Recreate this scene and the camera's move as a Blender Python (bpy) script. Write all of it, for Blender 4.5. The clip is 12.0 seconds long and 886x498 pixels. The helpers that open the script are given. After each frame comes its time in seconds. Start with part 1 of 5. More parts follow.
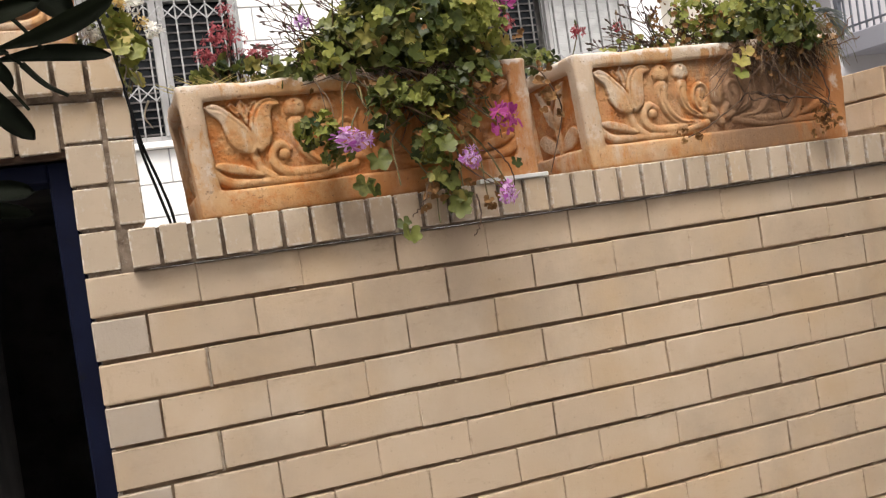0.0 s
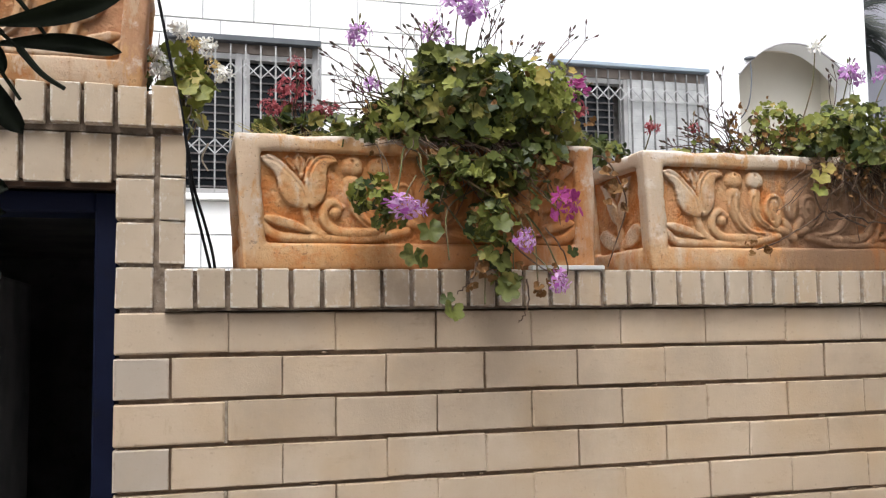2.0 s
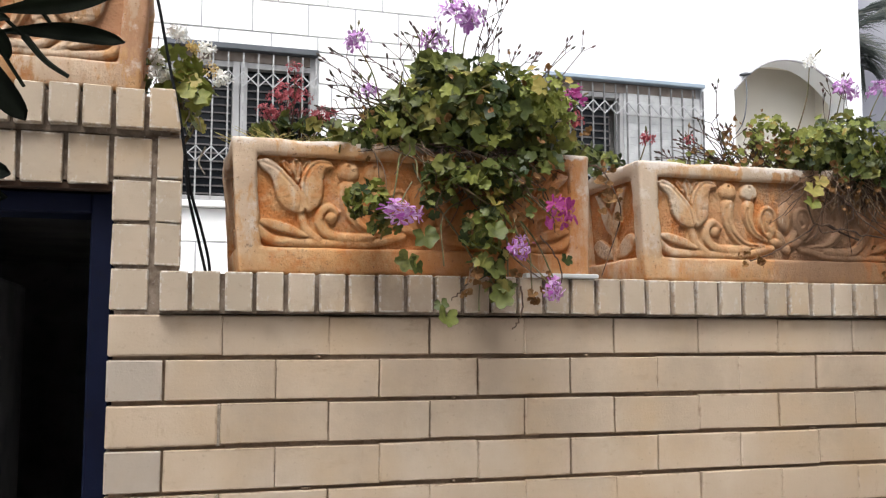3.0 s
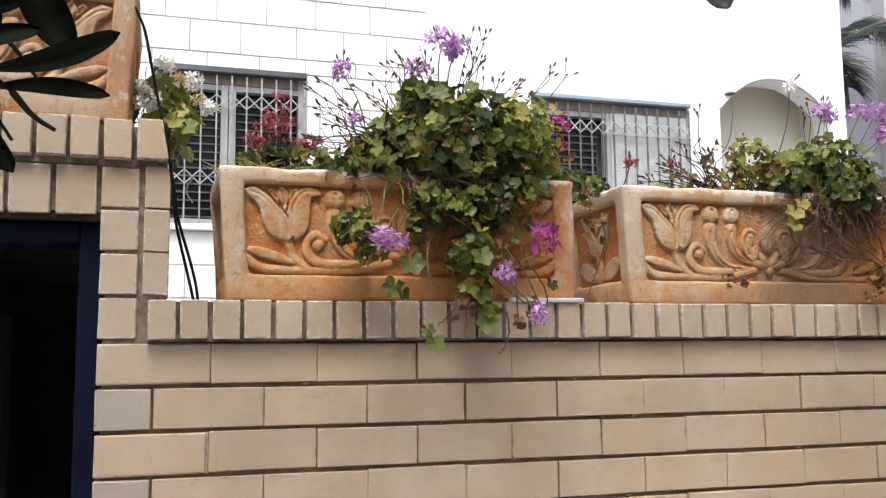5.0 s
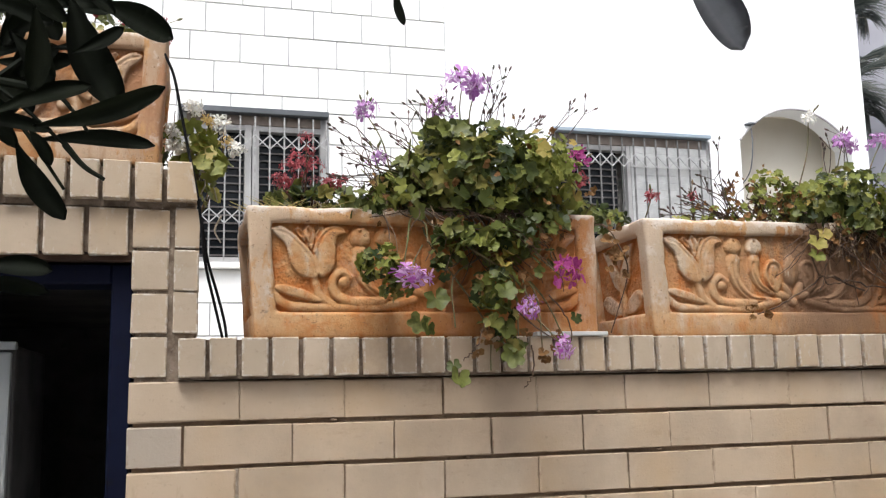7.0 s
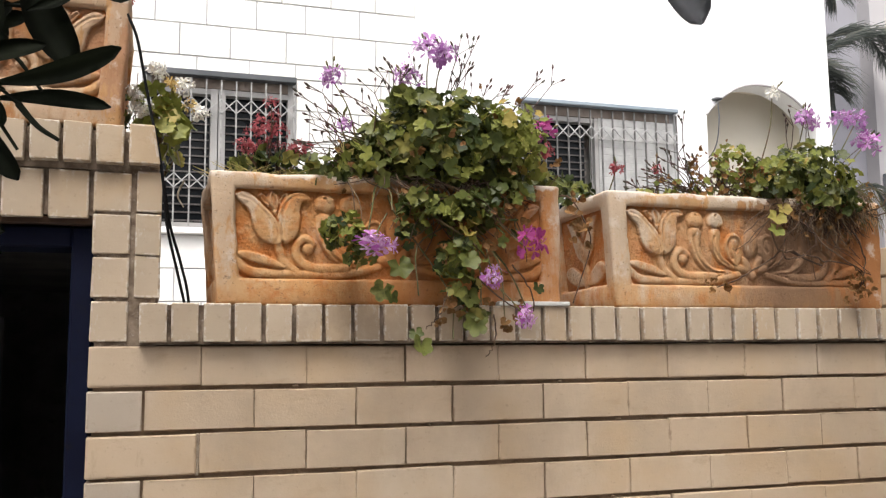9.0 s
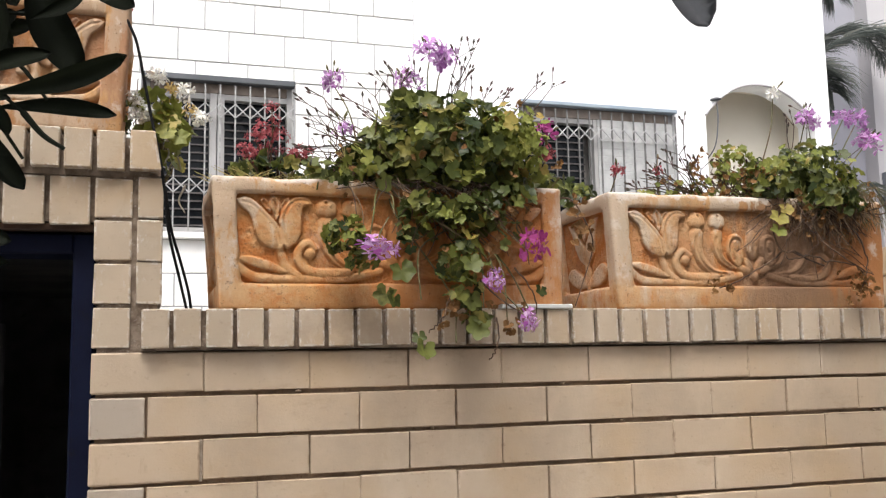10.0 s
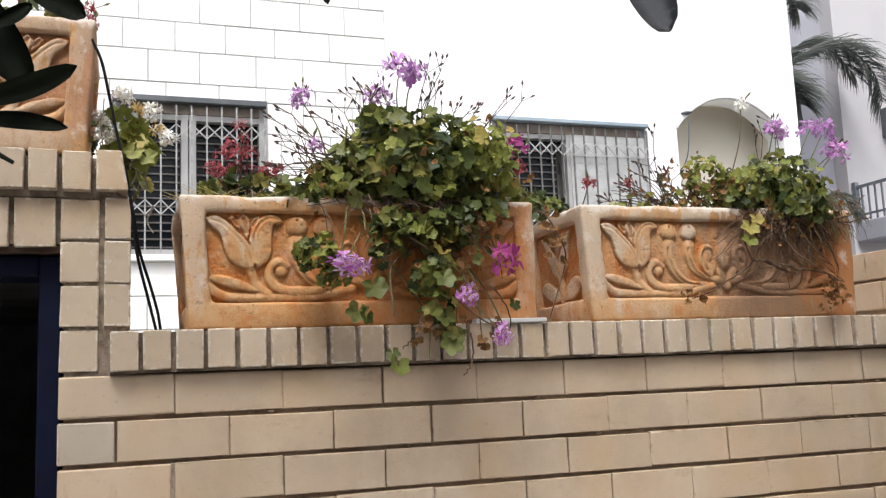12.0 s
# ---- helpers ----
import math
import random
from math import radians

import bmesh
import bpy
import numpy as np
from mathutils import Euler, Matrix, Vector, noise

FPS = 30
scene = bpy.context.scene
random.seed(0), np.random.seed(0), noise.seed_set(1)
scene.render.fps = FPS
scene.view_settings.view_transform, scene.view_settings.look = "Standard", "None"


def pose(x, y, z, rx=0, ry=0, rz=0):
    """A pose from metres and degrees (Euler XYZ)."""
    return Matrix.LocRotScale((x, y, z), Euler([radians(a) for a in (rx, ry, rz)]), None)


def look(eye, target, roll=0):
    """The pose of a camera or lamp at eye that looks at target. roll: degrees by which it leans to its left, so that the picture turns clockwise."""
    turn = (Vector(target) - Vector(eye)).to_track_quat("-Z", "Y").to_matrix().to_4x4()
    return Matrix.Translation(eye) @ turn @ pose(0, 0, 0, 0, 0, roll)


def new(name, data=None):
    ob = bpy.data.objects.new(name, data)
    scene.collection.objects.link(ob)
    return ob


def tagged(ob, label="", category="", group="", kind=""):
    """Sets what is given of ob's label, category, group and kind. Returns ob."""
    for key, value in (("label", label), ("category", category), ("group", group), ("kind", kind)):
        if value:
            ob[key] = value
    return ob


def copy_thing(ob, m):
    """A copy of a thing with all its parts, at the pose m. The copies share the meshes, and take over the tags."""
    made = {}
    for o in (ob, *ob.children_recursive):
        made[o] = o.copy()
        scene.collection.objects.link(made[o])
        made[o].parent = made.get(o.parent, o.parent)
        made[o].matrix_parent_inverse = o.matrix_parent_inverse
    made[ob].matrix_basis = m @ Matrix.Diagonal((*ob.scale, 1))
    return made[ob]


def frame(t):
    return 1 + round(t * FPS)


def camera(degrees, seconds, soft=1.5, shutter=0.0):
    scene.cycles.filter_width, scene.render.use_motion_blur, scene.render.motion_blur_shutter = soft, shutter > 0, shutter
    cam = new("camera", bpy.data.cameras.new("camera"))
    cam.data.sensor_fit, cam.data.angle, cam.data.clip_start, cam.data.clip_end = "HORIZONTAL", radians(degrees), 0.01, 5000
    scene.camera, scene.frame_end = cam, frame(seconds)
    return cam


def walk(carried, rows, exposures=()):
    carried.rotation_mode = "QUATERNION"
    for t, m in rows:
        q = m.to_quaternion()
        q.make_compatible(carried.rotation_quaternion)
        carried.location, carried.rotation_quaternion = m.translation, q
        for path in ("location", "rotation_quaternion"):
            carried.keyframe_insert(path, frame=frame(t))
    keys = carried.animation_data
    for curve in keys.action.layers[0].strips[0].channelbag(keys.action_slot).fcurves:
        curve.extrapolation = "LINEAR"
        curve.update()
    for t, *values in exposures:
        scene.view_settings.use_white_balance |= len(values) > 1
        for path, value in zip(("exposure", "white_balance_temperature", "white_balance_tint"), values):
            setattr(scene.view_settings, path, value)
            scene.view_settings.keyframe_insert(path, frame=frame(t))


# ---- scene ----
cam = camera(51.2, 12.0, soft=1.25)
PATH = [
    (0, (0.079, -2.193, 1.572), (0.736, -0.304, 1.541), -8.3),
    (0.5, (0.161, -2.218, 1.535), (0.757, -0.309, 1.538), -6.4),
    (1, (0.125, -2.131, 1.546), (0.627, -0.2, 1.686), -6.0),
    (1.5, (0.135, -2.137, 1.539), (0.61, -0.214, 1.816), -3.7),
    (2, (0.131, -2.114, 1.555), (0.683, -0.198, 1.718), -0.8),
    (2.5, (0.137, -2.123, 1.537), (0.681, -0.208, 1.719), -0.0),
    (3, (0.128, -2.12, 1.541), (0.691, -0.21, 1.73), -0.0),
    (3.2, (0.135, -2.125, 1.543), (0.687, -0.216, 1.766), 0.1),
    (4.8, (0.136, -2.139, 1.555), (0.736, -0.245, 1.784), -1.0),
    (5, (0.131, -2.144, 1.556), (0.713, -0.244, 1.785), -0.6),
    (5.5, (0.123, -2.15, 1.558), (0.703, -0.258, 1.846), -1.1),
    (6, (0.127, -2.153, 1.553), (0.703, -0.257, 1.82), -1.0),
    (6.5, (0.116, -2.164, 1.555), (0.644, -0.259, 1.863), -1.1),
    (8.5, (0.128, -2.174, 1.555), (0.726, -0.282, 1.812), -1.4),
    (9, (0.124, -2.176, 1.553), (0.728, -0.284, 1.79), -0.6),
    (9.5, (0.125, -2.171, 1.55), (0.733, -0.278, 1.772), -1.0),
    (10, (0.119, -2.171, 1.556), (0.724, -0.28, 1.798), -1.1),
    (10.5, (0.116, -2.164, 1.532), (0.755, -0.274, 1.679), -2.8),
    (11, (0.109, -2.186, 1.554), (0.734, -0.306, 1.827), -2.3),
    (11.5, (0.115, -2.182, 1.555), (0.738, -0.307, 1.87), -2.6),
    (12, (0.132, -2.162, 1.551), (0.785, -0.292, 1.83), -2.4),
]
walk(cam, [(t, look(eye, target, roll)) for t, eye, target, roll in PATH],
     exposures=[(0.0, 1.04, 6700, 12), (0.25, 1.04, 6550, 12), (0.5, 1.02, 5280, 7), (1.0, 0.96, 5280, 8), (1.5, 1.01, 5850, 10), (2.0, 1.02, 6200, 10),
                (3.0, 1.02, 6180, 10), (5.0, 1.01, 6200, 10), (6.5, 0.98, 6170, 10), (8.5, 0.94, 6600, 11), (9.5, 1.03, 6600, 11), (10.0, 1.03, 6450, 11), (10.5, 1.03, 6350, 10), (11.0, 0.99, 6350, 10), (12.0, 0.99, 6300, 10)])

# ---- world and sun: a bright, thinly overcast day ----
world = bpy.data.worlds.new("sky")
scene.world = world
world.use_nodes = True
wn, wl = world.node_tree.nodes, world.node_tree.links
wn.clear()
w_out = wn.new("ShaderNodeOutputWorld")
w_bg = wn.new("ShaderNodeBackground")
w_sky = wn.new("ShaderNodeTexSky")
w_soft = wn.new("ShaderNodeHueSaturation")
w_sky.sky_type = "NISHITA"
w_sky.sun_disc = False
w_sky.sun_elevation = radians(58)
w_sky.sun_rotation = radians(200)
w_sky.air_density = 1.0
w_sky.dust_density = 6.0
w_soft.inputs["Saturation"].default_value = 0.3
w_bg.inputs["Strength"].default_value = 0.15
wl.new(w_sky.outputs["Color"], w_soft.inputs["Color"])
wl.new(w_soft.outputs["Color"], w_bg.inputs["Color"])
wl.new(w_bg.outputs["Background"], w_out.inputs["Surface"])

sun_data = bpy.data.lights.new("sun", "SUN")
sun_data.energy = 1.35
sun_data.angle = radians(26)
sun_data.color = (1.0, 0.96, 0.9)
sun = new("sun", sun_data)
sun.matrix_world = look((-1.5, -3.0, 6.5), (0, 0, 0))


# ---- materials ----
class Graph:
    """A short way to write node materials."""

    def __init__(self, name):
        self.mat = bpy.data.materials.new(name)
        self.mat.use_nodes = True
        self.n, self.l = self.mat.node_tree.nodes, self.mat.node_tree.links
        self.bsdf = self.n["Principled BSDF"]

    def link(self, a, b):
        self.l.new(a, b)

    def place(self, scale=1.0, own=False):
        if own:
            src = self.n.new("ShaderNodeTexCoord").outputs["Object"]
        else:
            src = self.n.new("ShaderNodeNewGeometry").outputs["Position"]
        m = self.n.new("ShaderNodeMapping")
        s = scale if isinstance(scale, tuple) else (scale,) * 3
        m.inputs["Scale"].default_value = s
        self.link(src, m.inputs["Vector"])
        return m.outputs["Vector"]

    def noise(self, scale, detail=4.0, rough=0.55, stretch=1.0, own=False):
        t = self.n.new("ShaderNodeTexNoise")
        t.inputs["Scale"].default_value = scale
        t.inputs["Detail"].default_value = detail
        t.inputs["Roughness"].default_value = rough
        self.link(self.place(stretch, own), t.inputs["Vector"])
        return t.outputs["Fac"]

    def ramp(self, fac, lo, hi, a=0.0, b=1.0):
        r = self.n.new("ShaderNodeMapRange")
        r.interpolation_type = "SMOOTHSTEP"
        for key, val in (("From Min", lo), ("From Max", hi), ("To Min", a), ("To Max", b)):
            r.inputs[key].default_value = val
        self.link(fac, r.inputs["Value"])
        return r.outputs["Result"]

    def math(self, op, a, b):
        m = self.n.new("ShaderNodeMath")
        m.operation = op
        for i, v in enumerate((a, b)):
            if isinstance(v, (int, float)):
                m.inputs[i].default_value = v
            else:
                self.link(v, m.inputs[i])
        return m.outputs["Value"]

    def mix(self, fac, a, b, blend="MIX"):
        m = self.n.new("ShaderNodeMix")
        m.data_type, m.blend_type = "RGBA", blend
        for i, v in ((0, fac), (6, a), (7, b)):
            if isinstance(v, (int, float)):
                m.inputs[i].default_value = v
            elif isinstance(v, tuple):
                m.inputs[i].default_value = (*v, 1.0)
            else:
                self.link(v, m.inputs[i])
        return m.outputs[2]

    def random(self):
        return self.n.new("ShaderNodeObjectInfo").outputs["Random"]

    def island(self):
        return self.n.new("ShaderNodeNewGeometry").outputs["Random Per Island"]

    def attribute(self, name):
        a = self.n.new("ShaderNodeAttribute")
        a.attribute_name = name
        return a.outputs["Fac"]

    def done(self, colour, rough=0.8, bump=None, strength=0.3, distance=0.003, metal=0.0, spec=0.5):
        b = self.bsdf
        if isinstance(colour, tuple):
            b.inputs["Base Color"].default_value = (*colour, 1.0)
        else:
            self.link(colour, b.inputs["Base Color"])
        if isinstance(rough, (int, float)):
            b.inputs["Roughness"].default_value = rough
        else:
            self.link(rough, b.inputs["Roughness"])
        b.inputs["Metallic"].default_value = metal
        b.inputs["Specular IOR Level"].default_value = spec
        if bump is not None:
            k = self.n.new("ShaderNodeBump")
            k.inputs["Strength"].default_value = strength
            k.inputs["Distance"].default_value = distance
            self.link(bump, k.inputs["Height"])
            self.link(k.outputs["Normal"], b.inputs["Normal"])
        return self.mat


def brick_material(name, base, other, lime=0.25):
    g = Graph(name)
    tone = g.mix(g.random(), base, other)
    tone = g.mix(g.ramp(g.noise(4.3, 5), 0.44, 0.70, 0, 0.55), tone, (0.53, 0.375, 0.22))
    tone = g.mix(g.ramp(g.noise(1.9, 6, 0.65), 0.49, 0.68, 0, 0.58), tone, (0.40, 0.32, 0.24))
    tone = g.mix(g.ramp(g.noise(3.1, 5, 0.6, (1.0, 1.0, 0.7)), 0.52, 0.70, 0, 0.5), tone, (0.64, 0.535, 0.415))
    tone = g.mix(g.ramp(g.noise(9, 6, 0.75, (0.6, 1, 1.6)), 0.55, 0.75, 0, 0.45), tone, (0.36, 0.25, 0.15))
    tone = g.mix(g.ramp(g.noise(26, 5, 0.7), 0.58, 0.78, 0, 0.35), tone, (0.56, 0.48, 0.39))
    tone = g.mix(g.ramp(g.noise(70, 3), 0.62, 0.75, 0, 0.3), tone, (0.28, 0.21, 0.145))
    # a slightly browner patch under the trailing plant
    dist = g.n.new("ShaderNodeVectorMath")
    dist.operation = "DISTANCE"
    g.link(g.place((1.0, 1.0, 1.5)), dist.inputs[0])
    dist.inputs[1].default_value = (0.80, 0.0, 2.17)
    spot = g.math("ADD", dist.outputs["Value"], g.ramp(g.noise(11, 4), 0.2, 0.8, -0.1, 0.1))
    tone = g.mix(g.ramp(spot, 0.03, 0.18, 0.12, 0.0), tone, (0.36, 0.25, 0.17))
    # weathered grey-brown stretch of the coping beside the plant
    near = g.n.new("ShaderNodeVectorMath")
    near.operation = "DISTANCE"
    g.link(g.place((0.75, 1.0, 2.4)), near.inputs[0])
    near.inputs[1].default_value = (0.54, 0.0, 3.94)
    grime = g.math("ADD", near.outputs["Value"], g.ramp(g.noise(16, 5, 0.7), 0.2, 0.8, -0.12, 0.12))
    tone = g.mix(g.ramp(grime, 0.04, 0.24, 0.42, 0.0), tone, (0.30, 0.215, 0.155))
    # lime and dirt left along the edges by the pointing
    rim = g.attribute("edge")
    tone = g.mix(g.math("MULTIPLY", rim, g.ramp(g.noise(41, 5, 0.7), 0.58 - 0.22 * lime, 0.70 - 0.25 * lime, 0, min(1.0, 0.12 + 1.2 * lime))), tone, (0.70, 0.66, 0.60))
    tone = g.mix(g.math("MULTIPLY", rim, g.ramp(g.noise(27, 5, 0.7), 0.50, 0.66, 0, 0.6)), tone, (0.29, 0.20, 0.13))
    # lime smears and short rusty runs
    tone = g.mix(g.ramp(g.noise(34, 6, 0.75, (1.0, 1.0, 0.45)), 0.56, 0.70, 0, lime), tone, (0.60, 0.56, 0.50))
    tone = g.mix(g.ramp(g.noise(13, 5, 0.7, (1.7, 1.0, 0.5)), 0.60, 0.72, 0, 0.35), tone, (0.42, 0.30, 0.19))
    fine = g.math("ADD", g.noise(140, 4, 0.7), g.math("MULTIPLY", g.noise(18, 3), 1.4))
    return g.done(tone, g.ramp(g.noise(12), 0.3, 0.7, 0.62, 0.85), fine, 0.3, 0.002, spec=0.3)


def plain(name, a, b, scale, rough, bump_scale=120.0, strength=0.25, distance=0.002, metal=0.0, dirt=None, spec=0.5):
    g = Graph(name)
    c = g.mix(g.ramp(g.noise(scale, 5), 0.35, 0.65), a, b)
    if dirt:
        c = g.mix(g.ramp(g.noise(scale * 3.7, 6, 0.7), 0.58, 0.74, 0, 0.7), c, dirt)
    return g.done(c, rough, g.noise(bump_scale, 4, 0.65), strength, distance, metal, spec)


def terracotta_material():
    g = Graph("terracotta")
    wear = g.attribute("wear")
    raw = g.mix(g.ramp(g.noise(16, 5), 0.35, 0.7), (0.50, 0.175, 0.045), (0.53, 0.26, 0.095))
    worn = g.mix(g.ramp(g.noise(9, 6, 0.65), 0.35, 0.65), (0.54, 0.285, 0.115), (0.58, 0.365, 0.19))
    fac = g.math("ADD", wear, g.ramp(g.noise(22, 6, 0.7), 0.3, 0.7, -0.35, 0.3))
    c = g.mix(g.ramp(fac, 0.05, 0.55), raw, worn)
    c = g.mix(g.ramp(g.noise(5.5, 6, 0.7, (1, 1, 0.6)), 0.53, 0.68, 0, 0.6), c, (0.62, 0.51, 0.39))
    c = g.mix(g.ramp(g.noise(7.5, 5, 0.65), 0.54, 0.70, 0, 0.65), c, (0.47, 0.21, 0.075))
    c = g.mix(g.ramp(g.noise(70, 4, 0.7, (0.6, 1, 1)), 0.62, 0.70, 0, 0.65), c, (0.18, 0.105, 0.06))
    c = g.mix(g.ramp(g.noise(31, 6, 0.75), 0.56, 0.76, 0, 0.55), c, (0.24, 0.16, 0.10))
    c = g.mix(g.ramp(g.noise(2.6, 5, 0.7), 0.52, 0.7, 0, 0.4), c, (0.26, 0.185, 0.13))
    # brown stains below the plants, their shade painted in; also rust and lime
    # first tint: grime plus leaf shade on the upper trough
    dirt_shade, rust, lime = (0.21, 0.115, 0.06), (0.50, 0.20, 0.065), (0.60, 0.51, 0.40)
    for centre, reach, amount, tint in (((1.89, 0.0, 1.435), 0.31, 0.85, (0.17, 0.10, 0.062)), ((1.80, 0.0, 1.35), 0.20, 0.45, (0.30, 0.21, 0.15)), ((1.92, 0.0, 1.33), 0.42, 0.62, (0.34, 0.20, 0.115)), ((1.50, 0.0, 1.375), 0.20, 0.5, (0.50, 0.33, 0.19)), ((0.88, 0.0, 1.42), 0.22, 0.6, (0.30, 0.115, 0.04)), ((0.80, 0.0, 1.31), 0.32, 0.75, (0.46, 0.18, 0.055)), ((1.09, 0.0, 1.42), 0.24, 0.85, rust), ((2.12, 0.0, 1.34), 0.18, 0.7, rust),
                                        ((1.27, 0.0, 1.46), 0.24, 0.75, lime), ((1.62, 0.0, 1.50), 0.10, 0.7, lime), ((0.27, 0.0, 1.46), 0.14, 0.6, lime), ((-0.22, 0.0, 1.68), 0.42, 0.5, dirt_shade), ((0.05, 0.0, 1.70), 0.12, 0.55, (0.46, 0.23, 0.17)), ((-0.02, 0.0, 1.79), 0.11, 0.7, lime), ((-0.10, 0.0, 1.585), 0.13, 0.6, lime), ((-0.02, 0.0, 1.72), 0.16, 0.5, (0.36, 0.20, 0.09))):
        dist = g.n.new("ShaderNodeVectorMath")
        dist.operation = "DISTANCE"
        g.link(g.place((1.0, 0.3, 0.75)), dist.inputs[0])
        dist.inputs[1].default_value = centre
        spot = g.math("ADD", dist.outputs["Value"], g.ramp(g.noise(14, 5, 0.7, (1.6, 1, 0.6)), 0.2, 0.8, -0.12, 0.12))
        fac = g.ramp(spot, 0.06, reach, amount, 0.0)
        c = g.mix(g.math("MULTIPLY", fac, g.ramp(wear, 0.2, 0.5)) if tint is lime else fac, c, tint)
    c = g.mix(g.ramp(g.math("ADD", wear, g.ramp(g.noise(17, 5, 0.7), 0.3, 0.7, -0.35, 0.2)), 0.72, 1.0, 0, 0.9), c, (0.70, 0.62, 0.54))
    c = g.mix(g.ramp(g.noise(135, 3, 0.6), 0.64, 0.70, 0, 0.55), c, (0.16, 0.085, 0.045))
    h = g.math("ADD", g.noise(150, 5, 0.7), g.math("MULTIPLY", g.noise(28, 4), 2.0))
    return g.done(c, 0.88, h, 0.55, 0.003, spec=0.25)


def leaf_material(name, a, b, yellow, rough=0.5, by_object=False, spread=1.0, spec=0.25):
    g = Graph(name)
    r = g.random() if by_object else g.island()
    c = g.mix(r, a, b)
    c = g.mix(g.ramp(r, 0.86, 0.97, 0, spread), c, yellow)
    c = g.mix(g.ramp(g.noise(45, 3), 0.45, 0.7, 0, 0.5), c, tuple(v * 0.6 for v in a))
    m = g.done(c, rough, g.noise(160, 3), 0.2, 0.001, spec=spec)
    g.bsdf.inputs["Subsurface Weight"].default_value = 0.0
    t = g.n.new("ShaderNodeBsdfTranslucent")
    g.link(c, t.inputs["Color"])
    s = g.n.new("ShaderNodeMixShader")
    s.inputs["Fac"].default_value = 0.28
    g.link(g.bsdf.outputs["BSDF"], s.inputs[1])
    g.link(t.outputs["BSDF"], s.inputs[2])
    g.link(s.outputs["Shader"], g.n["Material Output"].inputs["Surface"])
    return m


def glass_material():
    g = Graph("window_glass")
    m = g.done((0.012, 0.014, 0.016), 0.12, spec=0.12)
    return m


BRICK = brick_material("silicate_brick", (0.585, 0.455, 0.325), (0.525, 0.412, 0.298), 0.06)
BRICK_GREY = brick_material("grey_silicate_brick", (0.475, 0.40, 0.32), (0.455, 0.385, 0.31), 0.06)
BRICK_EDGE = brick_material("coping_brick", (0.54, 0.43, 0.315), (0.46, 0.375, 0.28), 0.48)
MORTAR = plain("mortar", (0.25, 0.17, 0.11), (0.34, 0.25, 0.17), 14, 0.95, 90, 0.8, 0.006, dirt=(0.11, 0.07, 0.042))
POINTING = plain("pale_mortar", (0.13, 0.09, 0.06), (0.28, 0.22, 0.165), 24, 0.95, 90, 0.8, 0.006, dirt=(0.62, 0.58, 0.52))
PALE_JOINT = plain("smeared_mortar", (0.36, 0.29, 0.22), (0.50, 0.43, 0.35), 60, 0.95, 90, 0.8, 0.006, dirt=(0.16, 0.10, 0.06))
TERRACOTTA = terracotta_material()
SOIL = plain("soil", (0.06, 0.04, 0.025), (0.11, 0.075, 0.045), 40, 0.95, 60, 1.0, 0.01)
LEAF = leaf_material("geranium_leaf", (0.026, 0.042, 0.013), (0.22, 0.24, 0.058), (0.36, 0.28, 0.075), 0.45, False, 0.6, spec=0.34)
LEAF_ONE = leaf_material("geranium_single_leaf", (0.030, 0.050, 0.014), (0.225, 0.245, 0.06), (0.34, 0.27, 0.075), 0.45, True, 0.6, spec=0.34)
LEAF_PALE_ONE = leaf_material("pale_single_leaf", (0.20, 0.225, 0.05), (0.30, 0.31, 0.08), (0.40, 0.31, 0.09), 0.5, True)
LEAF_DRY = leaf_material("dry_leaf", (0.22, 0.11, 0.04), (0.30, 0.17, 0.07), (0.14, 0.07, 0.03), 0.8)
LEAF_PALE = leaf_material("pale_leaf", (0.17, 0.20, 0.038), (0.32, 0.325, 0.075), (0.44, 0.31, 0.09), 0.5)
# near-black stands for leaves against the sky, the paler copy for a backlit one
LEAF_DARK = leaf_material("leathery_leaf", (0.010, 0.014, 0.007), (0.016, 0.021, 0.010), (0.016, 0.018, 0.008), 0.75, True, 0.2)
LEAF_BACKLIT = leaf_material("backlit_leathery_leaf", (0.20, 0.21, 0.23), (0.22, 0.23, 0.25), (0.20, 0.21, 0.22), 0.4, True, 0.2)
STEM = plain("green_stem", (0.10, 0.11, 0.03), (0.16, 0.10, 0.05), 30, 0.7)
TWIG = plain("dry_twig", (0.13, 0.075, 0.042), (0.06, 0.034, 0.022), 30, 0.85)
BUD = plain("flower_bud", (0.045, 0.045, 0.026), (0.10, 0.045, 0.045), 60, 0.7)
BARK = plain("bark", (0.10, 0.08, 0.06), (0.17, 0.14, 0.11), 12, 0.9, 40, 0.8, 0.01)


def petal_material(name, a, b, deep):
    g = Graph(name)
    c = g.mix(g.island(), a, b)
    c = g.mix(g.ramp(g.noise(140, 2), 0.5, 0.7, 0, 0.6), c, deep)
    m = g.done(c, 0.6, spec=0.3)
    t = g.n.new("ShaderNodeBsdfTranslucent")
    g.link(c, t.inputs["Color"])
    s = g.n.new("ShaderNodeMixShader")
    s.inputs["Fac"].default_value = 0.3
    g.link(g.bsdf.outputs["BSDF"], s.inputs[1])
    g.link(t.outputs["BSDF"], s.inputs[2])
    g.link(s.outputs["Shader"], g.n["Material Output"].inputs["Surface"])
    return m


